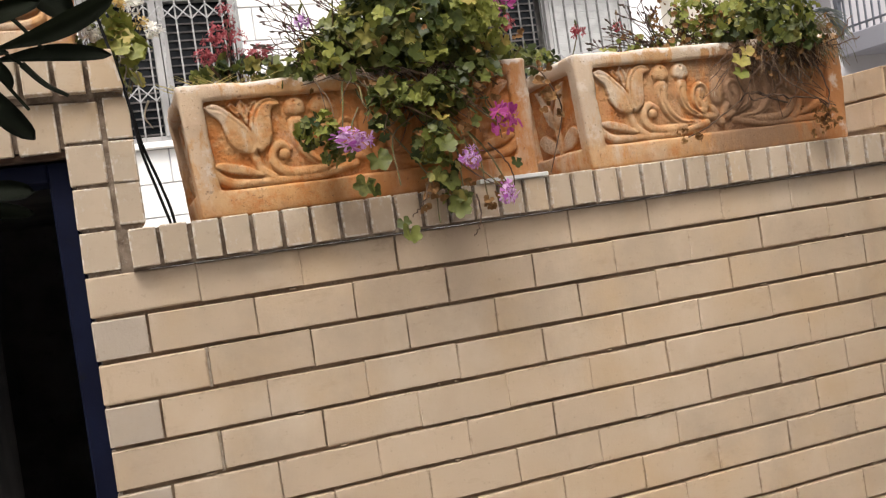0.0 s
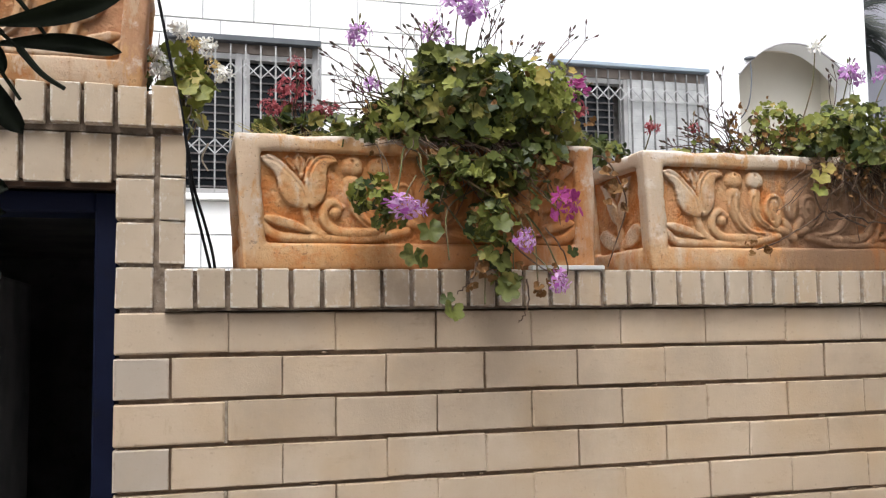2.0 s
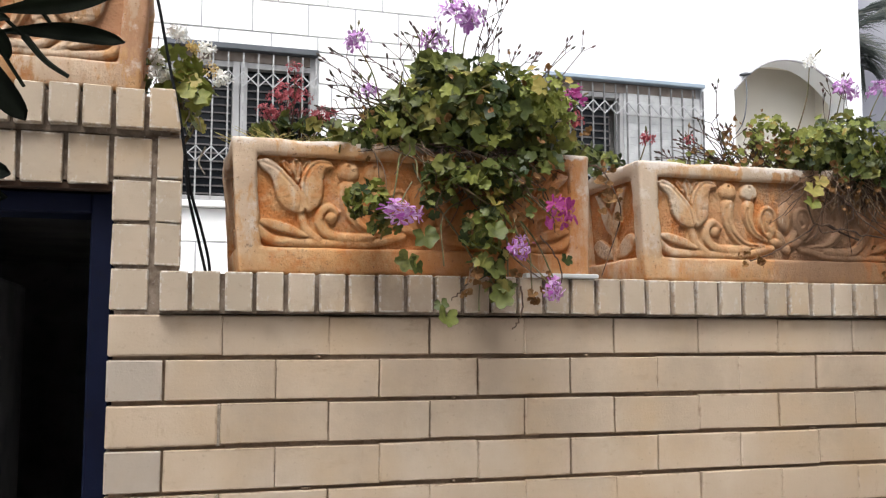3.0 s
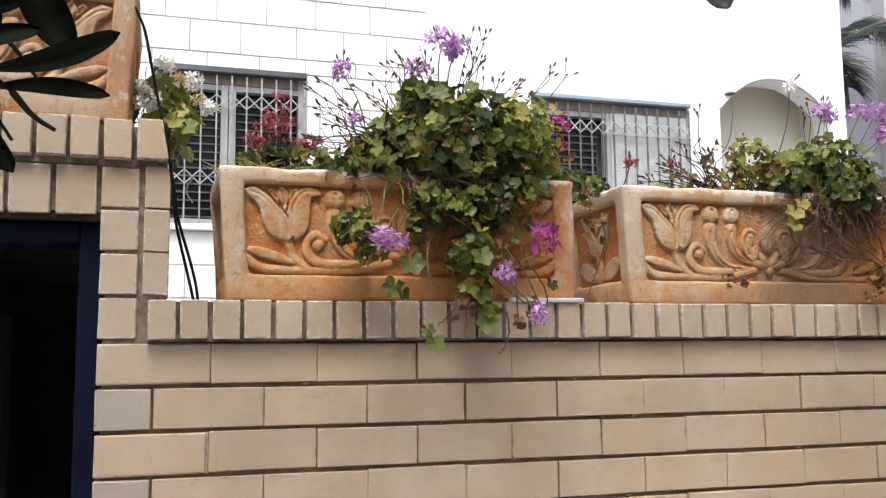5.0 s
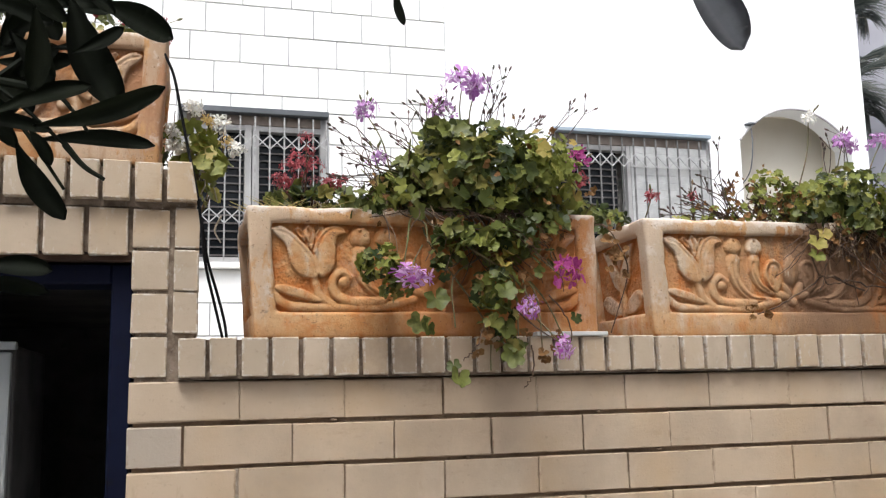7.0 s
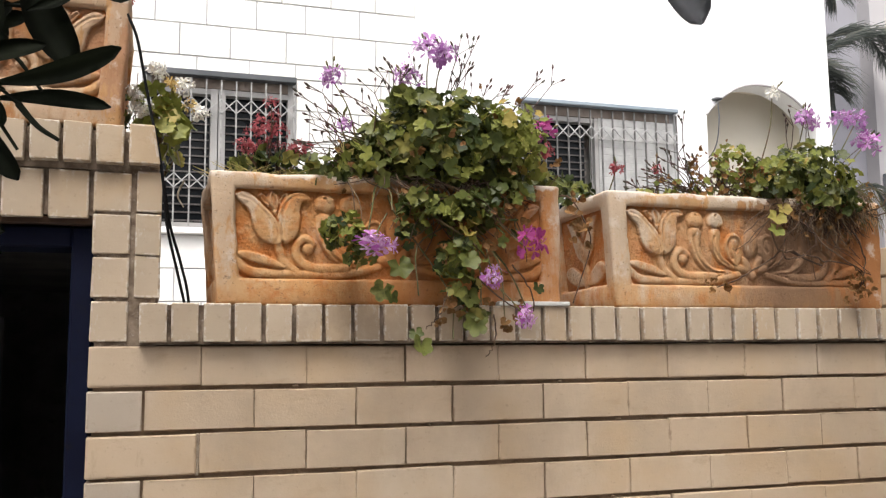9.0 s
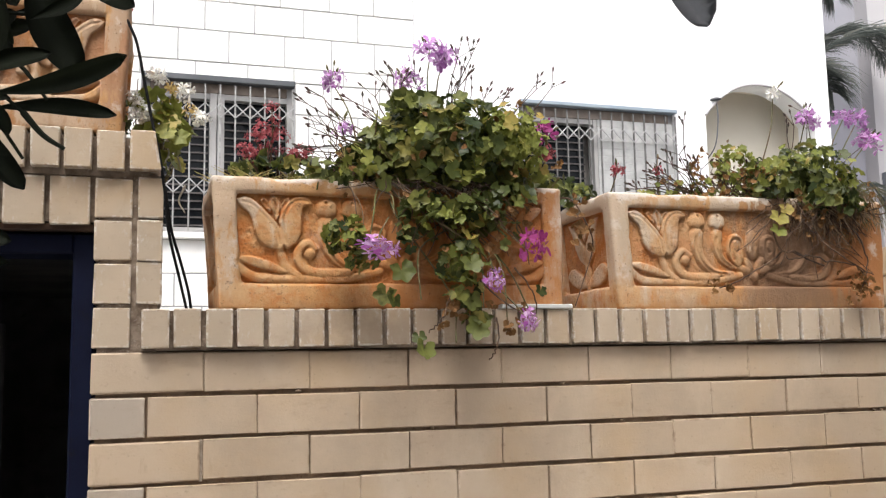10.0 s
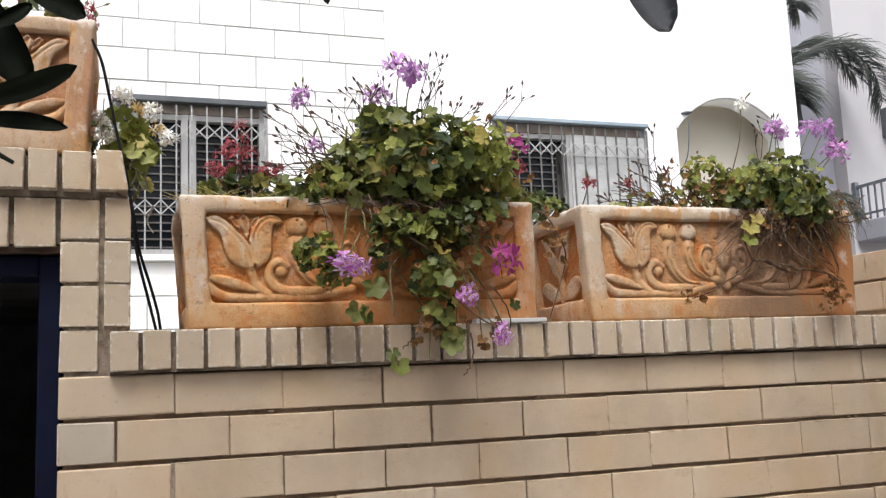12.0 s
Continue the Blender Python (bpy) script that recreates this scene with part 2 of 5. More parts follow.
PINK = petal_material("pink_petal", (0.48, 0.12, 0.48), (0.84, 0.62, 0.86), (0.38, 0.04, 0.36))
LILAC = petal_material("lilac_petal", (0.44, 0.17, 0.49), (0.66, 0.44, 0.69), (0.30, 0.06, 0.30))
MAGENTA = petal_material("magenta_petal", (0.36, 0.035, 0.20), (0.50, 0.11, 0.33), (0.24, 0.02, 0.12))
RED = petal_material("red_petal", (0.27, 0.035, 0.05), (0.42, 0.11, 0.12), (0.16, 0.03, 0.03))
WHITE = petal_material("white_petal", (0.88, 0.88, 0.86), (0.86, 0.85, 0.81), (0.78, 0.70, 0.52))

FADED = petal_material("faded_petal", (0.62, 0.42, 0.12), (0.70, 0.56, 0.28), (0.40, 0.22, 0.06))

CABLE = plain("black_rubber", (0.008, 0.008, 0.009), (0.012, 0.012, 0.012), 40, 0.8, spec=0.1)
BLUE_STEEL = plain("dark_blue_paint", (0.002, 0.0035, 0.016), (0.003, 0.0055, 0.021), 9, 0.6, dirt=(0.006, 0.006, 0.007), spec=0.15)
RUST = plain("rusty_lintel", (0.05, 0.025, 0.015), (0.08, 0.04, 0.02), 20, 0.9)
# grey for the insides, kept low so they look unlit
INNER_DARK = plain("dark_render", (0.20, 0.195, 0.185), (0.30, 0.28, 0.26), 5, 0.95, dirt=(0.08, 0.075, 0.07))
CABINET_PAINT = plain("chipped_grey_paint", (0.62, 0.67, 0.68), (0.70, 0.72, 0.71), 4, 0.5, 60, 0.15, dirt=(0.24, 0.23, 0.22))
# darker than the door: light falling off inside is put into this colour
CABINET_SIDE = plain("cabinet_shade", (0.13, 0.13, 0.13), (0.20, 0.20, 0.195), 6, 0.7)
CABINET_PANEL = plain("dark_grey_panel", (0.14, 0.16, 0.18), (0.19, 0.21, 0.23), 5, 0.5)
STONE = Graph("white_stone")
STONE = STONE.done(
    STONE.mix(STONE.ramp(STONE.noise(2.2, 5), 0.4, 0.7), STONE.mix(STONE.random(), (0.80, 0.79, 0.76), (0.74, 0.74, 0.73)), (0.70, 0.69, 0.66)),
    0.8, STONE.noise(50, 5, 0.7), 0.3, 0.004)
STONE_JOINT = plain("stone_joint", (0.36, 0.36, 0.37), (0.44, 0.44, 0.44), 6, 0.95)
PLASTER = plain("white_plaster", (0.78, 0.79, 0.80), (0.82, 0.83, 0.84), 1.2, 0.85, 70, 0.3, 0.003)
CREAM_PLASTER = plain("cream_plaster", (0.62, 0.57, 0.48), (0.66, 0.62, 0.53), 1.5, 0.9, 70, 0.3, 0.003)
GREY_PLASTER = plain("grey_plaster", (0.25, 0.25, 0.285), (0.29, 0.29, 0.32), 0.7, 0.9, 50, 0.3, 0.003)
# dark tone for the added unseen wall, keeps its bounce low
BLOCK_DARK = plain("dark_light_block", (0.11, 0.10, 0.09), (0.14, 0.125, 0.11), 0.7, 0.9, 50, 0.3, 0.003)
LIGHT_PLASTER = plain("light_plaster", (0.36, 0.35, 0.36), (0.41, 0.40, 0.41), 0.7, 0.9, 50, 0.3, 0.003)
ALUMINIUM = plain("grey_aluminium", (0.28, 0.275, 0.27), (0.34, 0.335, 0.325), 3, 0.45)
SHUTTER_BOX = plain("brown_shutter_box", (0.16, 0.125, 0.10), (0.22, 0.18, 0.15), 6, 0.7)
DARK_METAL = plain("dark_grey_metal", (0.055, 0.062, 0.07), (0.085, 0.09, 0.1), 3, 0.5)
HOOD = plain("blue_grey_metal", (0.22, 0.27, 0.32), (0.27, 0.32, 0.37), 3, 0.45)
GRILLE = plain("painted_grille", (0.34, 0.34, 0.33), (0.23, 0.225, 0.22), 25, 0.5)
GRILLE_GREY = plain("grey_grille", (0.16, 0.155, 0.15), (0.09, 0.088, 0.085), 25, 0.5)
LATH = plain("pale_lath", (0.40, 0.40, 0.40), (0.32, 0.32, 0.32), 25, 0.5)
SHUTTER = plain("dark_shutter", (0.055, 0.047, 0.045), (0.095, 0.085, 0.082), 12, 0.6)
BLIND = plain("pale_blind", (0.42, 0.425, 0.42), (0.33, 0.335, 0.33), 9, 0.7, dirt=(0.28, 0.27, 0.25))
GLASS = glass_material()
RAIL = plain("dark_rail", (0.10, 0.11, 0.13), (0.14, 0.15, 0.17), 10, 0.5)
PALM_LEAF = leaf_material("palm_leaf", (0.05, 0.062, 0.057), (0.13, 0.145, 0.13), (0.18, 0.17, 0.145), 0.5)
PAVING = plain("paving", (0.22, 0.21, 0.20), (0.28, 0.27, 0.25), 2.0, 0.9, 40, 0.5, 0.005, dirt=(0.14, 0.13, 0.12))
WHITE_STRIP = plain("white_tile", (0.72, 0.73, 0.73), (0.66, 0.66, 0.64), 12, 0.35)


# ---- mesh helpers ----
def part(name, bm, material, parent=None, label="", smooth=False, mat2=None):
    """Links a bmesh as one mesh object, under parent if there is one."""
    me = bpy.data.meshes.new(name)
    bm.to_mesh(me)
    bm.free()
    me.materials.append(material)
    if mat2:
        me.materials.append(mat2)
    if smooth:
        me.shade_smooth()
    ob = new(name, me)
    ob.parent = parent
    if label:
        tagged(ob, label)
    return ob


def piece(name, mesh, parent, m):
    """One more object on a mesh that is shared."""
    ob = new(name, mesh)
    ob.parent = parent
    ob.matrix_basis = m
    return ob


def mesh_of(name, bm, material, smooth=False):
    me = bpy.data.meshes.new(name)
    bm.to_mesh(me)
    bm.free()
    me.materials.append(material)
    if smooth:
        me.shade_smooth()
    return me


def thing(name, label, category, group="", kind="", at=(0, 0, 0)):
    ob = new(name)
    ob.location = at
    ob.empty_display_size = 0.1
    return tagged(ob, label, category, group, kind)


def box(bm, x0, x1, y0, y1, z0, z1, bevel=0.0, segs=1):
    r = bmesh.ops.create_cube(bm, size=1.0)
    vs = r["verts"]
    for v in vs:
        v.co = Vector(((x0, x1)[v.co.x > 0], (y0, y1)[v.co.y > 0], (z0, z1)[v.co.z > 0]))
    if bevel:
        es = list({e for v in vs for e in v.link_edges})
        bmesh.ops.bevel(bm, geom=es, offset=bevel, segments=segs, profile=0.6, affect="EDGES")
    return bm


def boxes(*args, bevel=0.0, segs=1):
    bm = bmesh.new()
    for a in args:
        box(bm, *a, bevel=bevel, segs=segs)
    return bm


def tube(bm, pts, r0, r1=None, sides=6):
    """A tapered tube along points, closed at both ends."""
    r1 = r0 if r1 is None else r1
    pts = [Vector(p) for p in pts]
    rings = []
    side = None
    for i, p in enumerate(pts):
        d = (pts[min(i + 1, len(pts) - 1)] - pts[max(i - 1, 0)]).normalized()
        if side is None:
            side = d.orthogonal().normalized()
        side = (side - d * side.dot(d)).normalized()
        up = d.cross(side)
        r = r0 + (r1 - r0) * i / max(1, len(pts) - 1)
        rings.append([bm.verts.new(p + r * (math.cos(a) * side + math.sin(a) * up))
                      for a in (2 * math.pi * k / sides for k in range(sides))])
    for a, b in zip(rings, rings[1:]):
        for k in range(sides):
            bm.faces.new((a[k], a[(k + 1) % sides], b[(k + 1) % sides], b[k]))
    bm.faces.new(rings[0][::-1])
    bm.faces.new(rings[-1])
    return bm


def bend(pts, n=6):
    """Points along a smooth curve through the given ones."""
    p = [Vector(q) for q in pts]
    p = [2 * p[0] - p[1]] + p + [2 * p[-1] - p[-2]]
    out = []
    for i in range(1, len(p) - 2):
        for k in range(n):
            t = k / n
            a, b, c, d = p[i - 1], p[i], p[i + 1], p[i + 2]
            out.append(0.5 * (2 * b + (c - a) * t + (2 * a - 5 * b + 4 * c - d) * t * t + (3 * b - a - 3 * c + d) * t ** 3))
    return out + [p[-2]]


def turned(at, out, spin, size):
    """A frame whose z axis points along out."""
    q = Vector(out).to_track_quat("Z", "Y").to_matrix().to_4x4()
    return Matrix.Translation(at) @ q @ Matrix.Rotation(spin, 4, "Z") @ Matrix.Diagonal((size, size, size, 1))


# ---- ground ----
bm = boxes((-60, 60, -60, 60, -0.3, 0.0))
part("ground", bm, PAVING)
tagged(bpy.data.objects["ground"], "grey concrete paving of the street and yard", "ground", kind="structure")

# unseen wall added behind the camera to cut sky light on the bricks
across = part("wall_sky_block", boxes((-14, 16, -6.3, -6.0, 0, 5.0)), GREY_PLASTER)
tagged(across, "unseen plain wall added across the lane to hold back sky light", "wall", kind="structure")

# unseen wall, added to block sky light at the right end
tagged(part("wall_side_block", boxes((2.46, 2.72, -6.0, -0.04, 0, 9.0)), BLOCK_DARK), "unseen plain wall added to shade the right end of the garden wall", "wall", kind="structure")

# ---- brick garden wall ----
PITCH, COURSE, TOP_ROW = 0.24, 0.0978, 1.5
rng = random.Random(4)


def brick_mesh(name, sx, sy, sz, seed, material=BRICK):
    """A slightly uneven brick: front at y = 0, lower left corner at the origin."""
    r = random.Random(seed)
    bm = bmesh.new()
    box(bm, 0, sx, 0, sy, 0, sz, bevel=0.0022)
    edge = bm.verts.layers.float.new("edge")
    front = min(bm.faces, key=lambda f: f.calc_center_median().y)
    bmesh.ops.inset_individual(bm, faces=[front], thickness=0.0055)
    inner = set(front.verts)
    for v in bm.verts:
        v[edge] = 0.0 if v in inner else 1.0
    for v in bm.verts:
        if v not in inner:
            v.co += Vector((r.uniform(-0.0012, 0.0012), r.uniform(-0.0004, 0.0004), r.uniform(-0.0012, 0.0012)))
    return mesh_of(name, bm, material)


def lay(meshes, parent, x, y, z, r=rng):
    m = pose(x + r.uniform(-0.001, 0.001), y + r.uniform(-0.0015, 0.0015), z + r.uniform(-0.0012, 0.0012),
             r.uniform(-0.3, 0.3), r.uniform(-0.25, 0.25), r.uniform(-0.25, 0.25))
    return piece("brick", r.choice(meshes), parent, m)


wall = part("wall_brick", boxes((0.012, 3.6, 0.0125, 0.21, 0.0, 1.59)), MORTAR)
tagged(wall, "garden wall of cream silicate bricks with recessed bed joints", "wall", kind="structure")
coping = part("wall_coping", boxes((0.104, 3.6, -0.010, 0.22, 1.592, 1.681)), POINTING)
tagged(coping, "coping of cream bricks on edge along the garden wall", "wall coping", kind="structure")
pier = part("wall_pier", boxes((0.012, 0.138, 0.004, 0.21, 1.58, 1.99)), POINTING)
tagged(pier, "short pier of cream bricks beside the dark opening", "wall pier", kind="structure")
lintel = part("wall_lintel", boxes((-1.45, 0.01, 0.009, 0.21, 1.88, 1.99)), POINTING)
tagged(lintel, "row of upright cream bricks over the dark opening", "wall lintel", kind="structure")
high_coping = part("wall_high_coping", boxes((-1.9, 0.118, 0.002, 0.22, 1.984, 2.074)), POINTING)
tagged(high_coping, "upper coping of cream bricks on edge, above the opening", "wall coping", kind="structure")
part("lintel_angle", boxes((-1.45, 0.0, 0.012, 0.2, 1.862, 1.876)), RUST, lintel, "rusty steel strip under the bricks")

left_wall = part("wall_left", boxes((-2.6, -1.45, 0.0, 0.21, 0.0, 1.985)), MORTAR)
tagged(left_wall, "plain masonry closing the far side of the opening", "wall", kind="structure")

# right pier, whose flank rises above the coping
right_pier = part("wall_end_pier", boxes((2.408, 2.8, 0.03, 0.62, 1.66, 1.893)), MORTAR)
tagged(right_pier, "low pier of tan bricks at the end of the coping", "wall pier", kind="structure")

# ---- the dark opening ----
for name, b in (("wall_niche_side", (-1.45, -1.35, 0.21, 2.8, 0, 1.9)), ("wall_niche_flank", (0.0, 0.1, 0.21, 2.8, 0, 1.9)), ("wall_niche_back", (-1.45, 0.1, 2.8, 2.9, 0, 1.9))):
    tagged(part(name, boxes(b), INNER_DARK), "dark rendered wall inside the opening", "wall", kind="structure")
tagged(part("ceiling_niche", boxes((-1.45, 0.1, 0.21, 2.9, 1.9, 1.98)), INNER_DARK), "dark ceiling inside the opening", "ceiling", kind="structure")
tagged(part("floor_niche", boxes((-1.35, 0.0, 0.0, 2.8, 0.002, 0.02)), INNER_DARK), "dark floor inside the opening", "floor", kind="structure")
door_frame = thing("door_frame", "dark blue painted steel frame in the opening", "door frame", kind="structure", at=(0, 0.1, 0))
for name, b in (("jamb", (-0.044, 0.004, -0.06, 0.07, 0.02, 1.858)), ("jamb", (-1.446, -1.40, -0.06, 0.07, 0.02, 1.858)),
                ("head", (-1.40, -0.044, -0.06, 0.07, 1.812, 1.858))):
    part(name, boxes(b, bevel=0.004), BLUE_STEEL, door_frame)

cabinet = thing("cabinet", "tall chipped grey painted metal cabinet in the dark opening", "cabinet", at=(-0.75, 0.36, 0.02))
part("body", boxes((-0.46, 0.46, 0.022, 0.55, 0.06, 1.675), bevel=0.012, segs=2), CABINET_SIDE, cabinet, "sheet steel with the opening's shade put into its colour")
part("plinth", boxes((-0.44, 0.44, 0.05, 0.53, 0.0, 0.06)), INNER_DARK, cabinet)
part("top_edge", boxes((-0.462, 0.462, -0.004, 0.03, 1.662, 1.682), bevel=0.004, segs=2), CABINET_PAINT, cabinet)
cabinet_door = part("door", boxes((-0.445, 0.452, -0.004, 0.022, 0.09, 1.655), bevel=0.006, segs=2), CABINET_PAINT, cabinet)
part("panel", boxes((-0.40, 0.385, -0.012, 0.0, 0.5, 1.475), bevel=0.02, segs=3), CABINET_PANEL, cabinet_door, "dark grey inset panel")
part("handle", tube(bmesh.new(), bend([(0.41, -0.005, 0.85), (0.41, -0.035, 0.87), (0.41, -0.035, 0.98), (0.41, -0.005, 1.0)]), 0.007), ALUMINIUM, cabinet_door)


# ---- terracotta planters ----
PW, PH, PD = 0.885, 0.312, 0.40     # width at the rim, height, depth


def stroke(u, v, pts, w0, w1):
    best = np.zeros_like(u)
    n = len(pts) - 1
    for i in range(n):
        (ax, ay), (bx, by) = pts[i], pts[i + 1]
        dx, dy = bx - ax, by - ay
        s = np.clip(((u - ax) * dx + (v - ay) * dy) / (dx * dx + dy * dy), 0, 1)
        d = np.hypot(u - ax - s * dx, v - ay - s * dy)
        w = w0 + (w1 - w0) * (i + s) / n
        best = np.maximum(best, np.clip(1 - (d / w) ** 2, 0, 1) ** 0.35 * np.minimum(1, w / 0.06))
    return best


def smooth2(pts, n=6):
    return [(p.x, p.y) for p in bend([(x, y, 0) for x, y in pts], n)]


def blob(u, v, x, y, a, b, turn=0.0):
    c, s = math.cos(turn), math.sin(turn)
    p, q = ((u - x) * c + (v - y) * s) / a, (-(u - x) * s + (v - y) * c) / b
    return np.clip(1 - p * p - q * q, 0, 1) ** 0.35


def dome(u, v, pts, soft=0.11):
    """A smooth swelling inside a closed outline."""
    inside = np.zeros(u.shape, bool)
    near = np.full(u.shape, 9.0)
    for (ax, ay), (bx, by) in zip(pts, pts[1:] + pts[:1]):
        dx, dy = bx - ax, by - ay
        t = np.clip(((u - ax) * dx + (v - ay) * dy) / (dx * dx + dy * dy), 0, 1)
        near = np.minimum(near, np.hypot(u - ax - t * dx, v - ay - t * dy))
        cross = (ay > v) != (by > v)
        inside ^= cross & (u < dx * (v - ay) / (dy if dy else 1e-9) + ax)
    return np.where(inside, 0.70 + 0.30 * np.sqrt(np.clip(1 - (1 - np.minimum(near / soft, 1)) ** 2, 0, 1)), 0)


def groove(u, v, pts, w=0.016):
    return stroke(u, v, smooth2(pts), w, w) / np.minimum(1, w / 0.06)


def tulip(u, v):
    """The flower of the relief: v runs down from the panel's top, both in panel heights."""
    h = np.zeros_like(u)
    left = dome(u, v, smooth2([(0.0, 0.065), (0.12, 0.035), (0.245, 0.11), (0.355, 0.22), (0.465, 0.35), (0.51, 0.467), (0.51, 0.60), (0.42, 0.615), (0.29, 0.567), (0.21, 0.455), (0.185, 0.333), (0.145, 0.225), (0.045, 0.133)], 3))
    right = dome(u, v, smooth2([(0.85, 0.10), (0.81, 0.045), (0.733, 0.015), (0.62, 0.045), (0.535, 0.145), (0.478, 0.267), (0.489, 0.42), (0.52, 0.58), (0.578, 0.60), (0.667, 0.533), (0.715, 0.42), (0.722, 0.267), (0.744, 0.145), (0.80, 0.115)], 3))
    # three pointed sepals between the petals, each with a hollow
    for pts in ([(0.42, 0.005), (0.495, 0.09), (0.482, 0.178), (0.449, 0.30), (0.405, 0.2), (0.35, 0.10)], [(0.26, 0.075), (0.305, 0.035), (0.352, 0.085), (0.385, 0.20), (0.33, 0.16)], [(0.53, 0.055), (0.585, 0.035), (0.59, 0.09), (0.50, 0.22), (0.485, 0.13)]):
        h = np.maximum(h, 0.72 * dome(u, v, smooth2(pts, 3), 0.05))
    h = h - 0.32 * (groove(u, v, [(0.425, 0.07), (0.44, 0.13), (0.447, 0.22)], 0.022) + groove(u, v, [(0.305, 0.08), (0.345, 0.14)], 0.02) + groove(u, v, [(0.555, 0.08), (0.525, 0.14)], 0.02))
    h = np.where(right > 0, np.maximum(0.9 * right, h), h)
    h = np.where(left > 0, np.maximum(left, 0.3), h)
    # incised lines along the rims of the petals
    h = h - 0.16 * groove(u, v, [(0.06, 0.085), (0.17, 0.12), (0.27, 0.205), (0.37, 0.31), (0.445, 0.42), (0.47, 0.55)]) * (left > 0)
    h = h - 0.16 * groove(u, v, [(0.80, 0.075), (0.70, 0.06), (0.60, 0.12), (0.535, 0.25), (0.53, 0.42), (0.545, 0.54)]) * (right > 0) * (left <= 0)
    # stem, the folded leaf and the long stalk along the bottom
    h = np.maximum(h, 0.85 * stroke(u, v, smooth2([(0.46, 0.60), (0.50, 0.73), (0.545, 0.83), (0.66, 0.92)]), 0.045, 0.055))
    leaf = dome(u, v, smooth2([(0.0, 0.725), (0.06, 0.695), (0.15, 0.695), (0.27, 0.725), (0.40, 0.77), (0.54, 0.87), (0.46, 0.885), (0.333, 0.85), (0.156, 0.805), (0.05, 0.765)], 3), 0.06)
    low = stroke(u, v, smooth2([(0.02, 0.80), (0.09, 0.885), (0.22, 0.935), (0.50, 0.945), (0.84, 0.955), (1.20, 0.94), (1.62, 0.85)]), 0.062, 0.045)
    h = np.maximum(h, np.where(leaf > 0, 0.9 * leaf, 0.95 * low))
    h = h - 0.3 * groove(u, v, [(0.05, 0.775), (0.16, 0.825), (0.34, 0.87), (0.50, 0.90)], 0.02) * (h > 0.3)
    return h


def relief_height(u, v, half):
    u = np.where(u > half, 2 * half - u, u)
    h = tulip(u, v)
    # scroll with a ball
    h = np.maximum(h, 0.9 * stroke(u, v, smooth2([(0.87, 0.60), (0.78, 0.545), (0.695, 0.61), (0.675, 0.72), (0.74, 0.825), (0.92, 0.885), (1.25, 0.87)]), 0.045, 0.06))
    h = np.maximum(h, 0.85 * blob(u, v, 0.81, 0.66, 0.068, 0.065))
    # two seed heads on curved stalks
    for x, y in ((1.01, 0.155), (1.31, 0.155)):
        h = np.maximum(h, blob(u, v, x, y, 0.125, 0.125))
        h = np.maximum(h, 0.85 * blob(u, v, x, y + 0.14, 0.075, 0.04))
        h = h - 0.4 * blob(u, v, x, y - 0.07, 0.02, 0.02) - 0.25 * groove(u, v, [(x - 0.09, y + 0.07), (x, y + 0.10), (x + 0.09, y + 0.07)], 0.014)
    first = stroke(u, v, smooth2([(1.00, 0.33), (0.995, 0.50), (1.07, 0.68), (1.24, 0.81), (1.52, 0.83)]), 0.095, 0.03)
    second_stalk = stroke(u, v, smooth2([(1.30, 0.33), (1.29, 0.47), (1.36, 0.64), (1.54, 0.75)]), 0.085, 0.03)
    h = np.maximum(h, 0.95 * np.maximum(first, second_stalk))
    h = h - 0.25 * groove(u, v, [(0.97, 0.36), (0.975, 0.52), (1.06, 0.70), (1.22, 0.815), (1.40, 0.83)]) * (first > 0.2)
    h = h - 0.25 * groove(u, v, [(1.27, 0.36), (1.265, 0.48), (1.34, 0.64), (1.48, 0.73)]) * (second_stalk > 0.2)
    # big volute and the rosette in the middle
    volute = dome(u, v, smooth2([(1.60, 0.30), (1.69, 0.38), (1.70, 0.52), (1.66, 0.66), (1.60, 0.74), (1.49, 0.66), (1.44, 0.54), (1.46, 0.40), (1.52, 0.32)], 3))
    h = np.maximum(h, 0.85 * volute)
    h = h - 0.35 * groove(u, v, [(1.53, 0.64), (1.49, 0.50), (1.53, 0.39), (1.61, 0.38), (1.64, 0.47), (1.60, 0.54)], 0.024) * (volute > 0)
    for a in (-1.3, -0.6, 0.6, 1.3):
        h = np.maximum(h, 0.85 * blob(u, v, half + 0.15 * math.sin(a), 0.80 - 0.10 * math.cos(a), 0.055, 0.13, a))
    h = np.maximum(h, blob(u, v, half, 0.86, 0.06, 0.06))
    h = np.maximum(h, 0.85 * blob(u, v, half, 0.44, 0.11, 0.20))
    return h


def side_height(u, v, half):
    """The narrow tulip on the ends of a trough."""
    u = np.where(u > half, 2 * half - u, u)
    petal = dome(u, v, smooth2([(0.24, 0.05), (0.38, 0.08), (0.52, 0.24), (half, 0.44), (half, 0.64), (0.53, 0.58), (0.42, 0.42), (0.36, 0.22)], 3))
    leaf = dome(u, v, smooth2([(0.08, 0.74), (0.25, 0.66), (0.48, 0.75), (half, 0.93), (0.42, 0.95), (0.2, 0.88)], 3), 0.08)
    h = np.maximum(0.95 * petal, 0.85 * leaf)
    h = np.maximum(h, 0.7 * dome(u, v, [(half - 0.14, 0.14), (half, 0.05), (half, 0.36)], 0.05))
    return np.maximum(h, 0.9 * stroke(u, v, [(half, 0.55), (half, 0.96)], 0.06, 0.07))


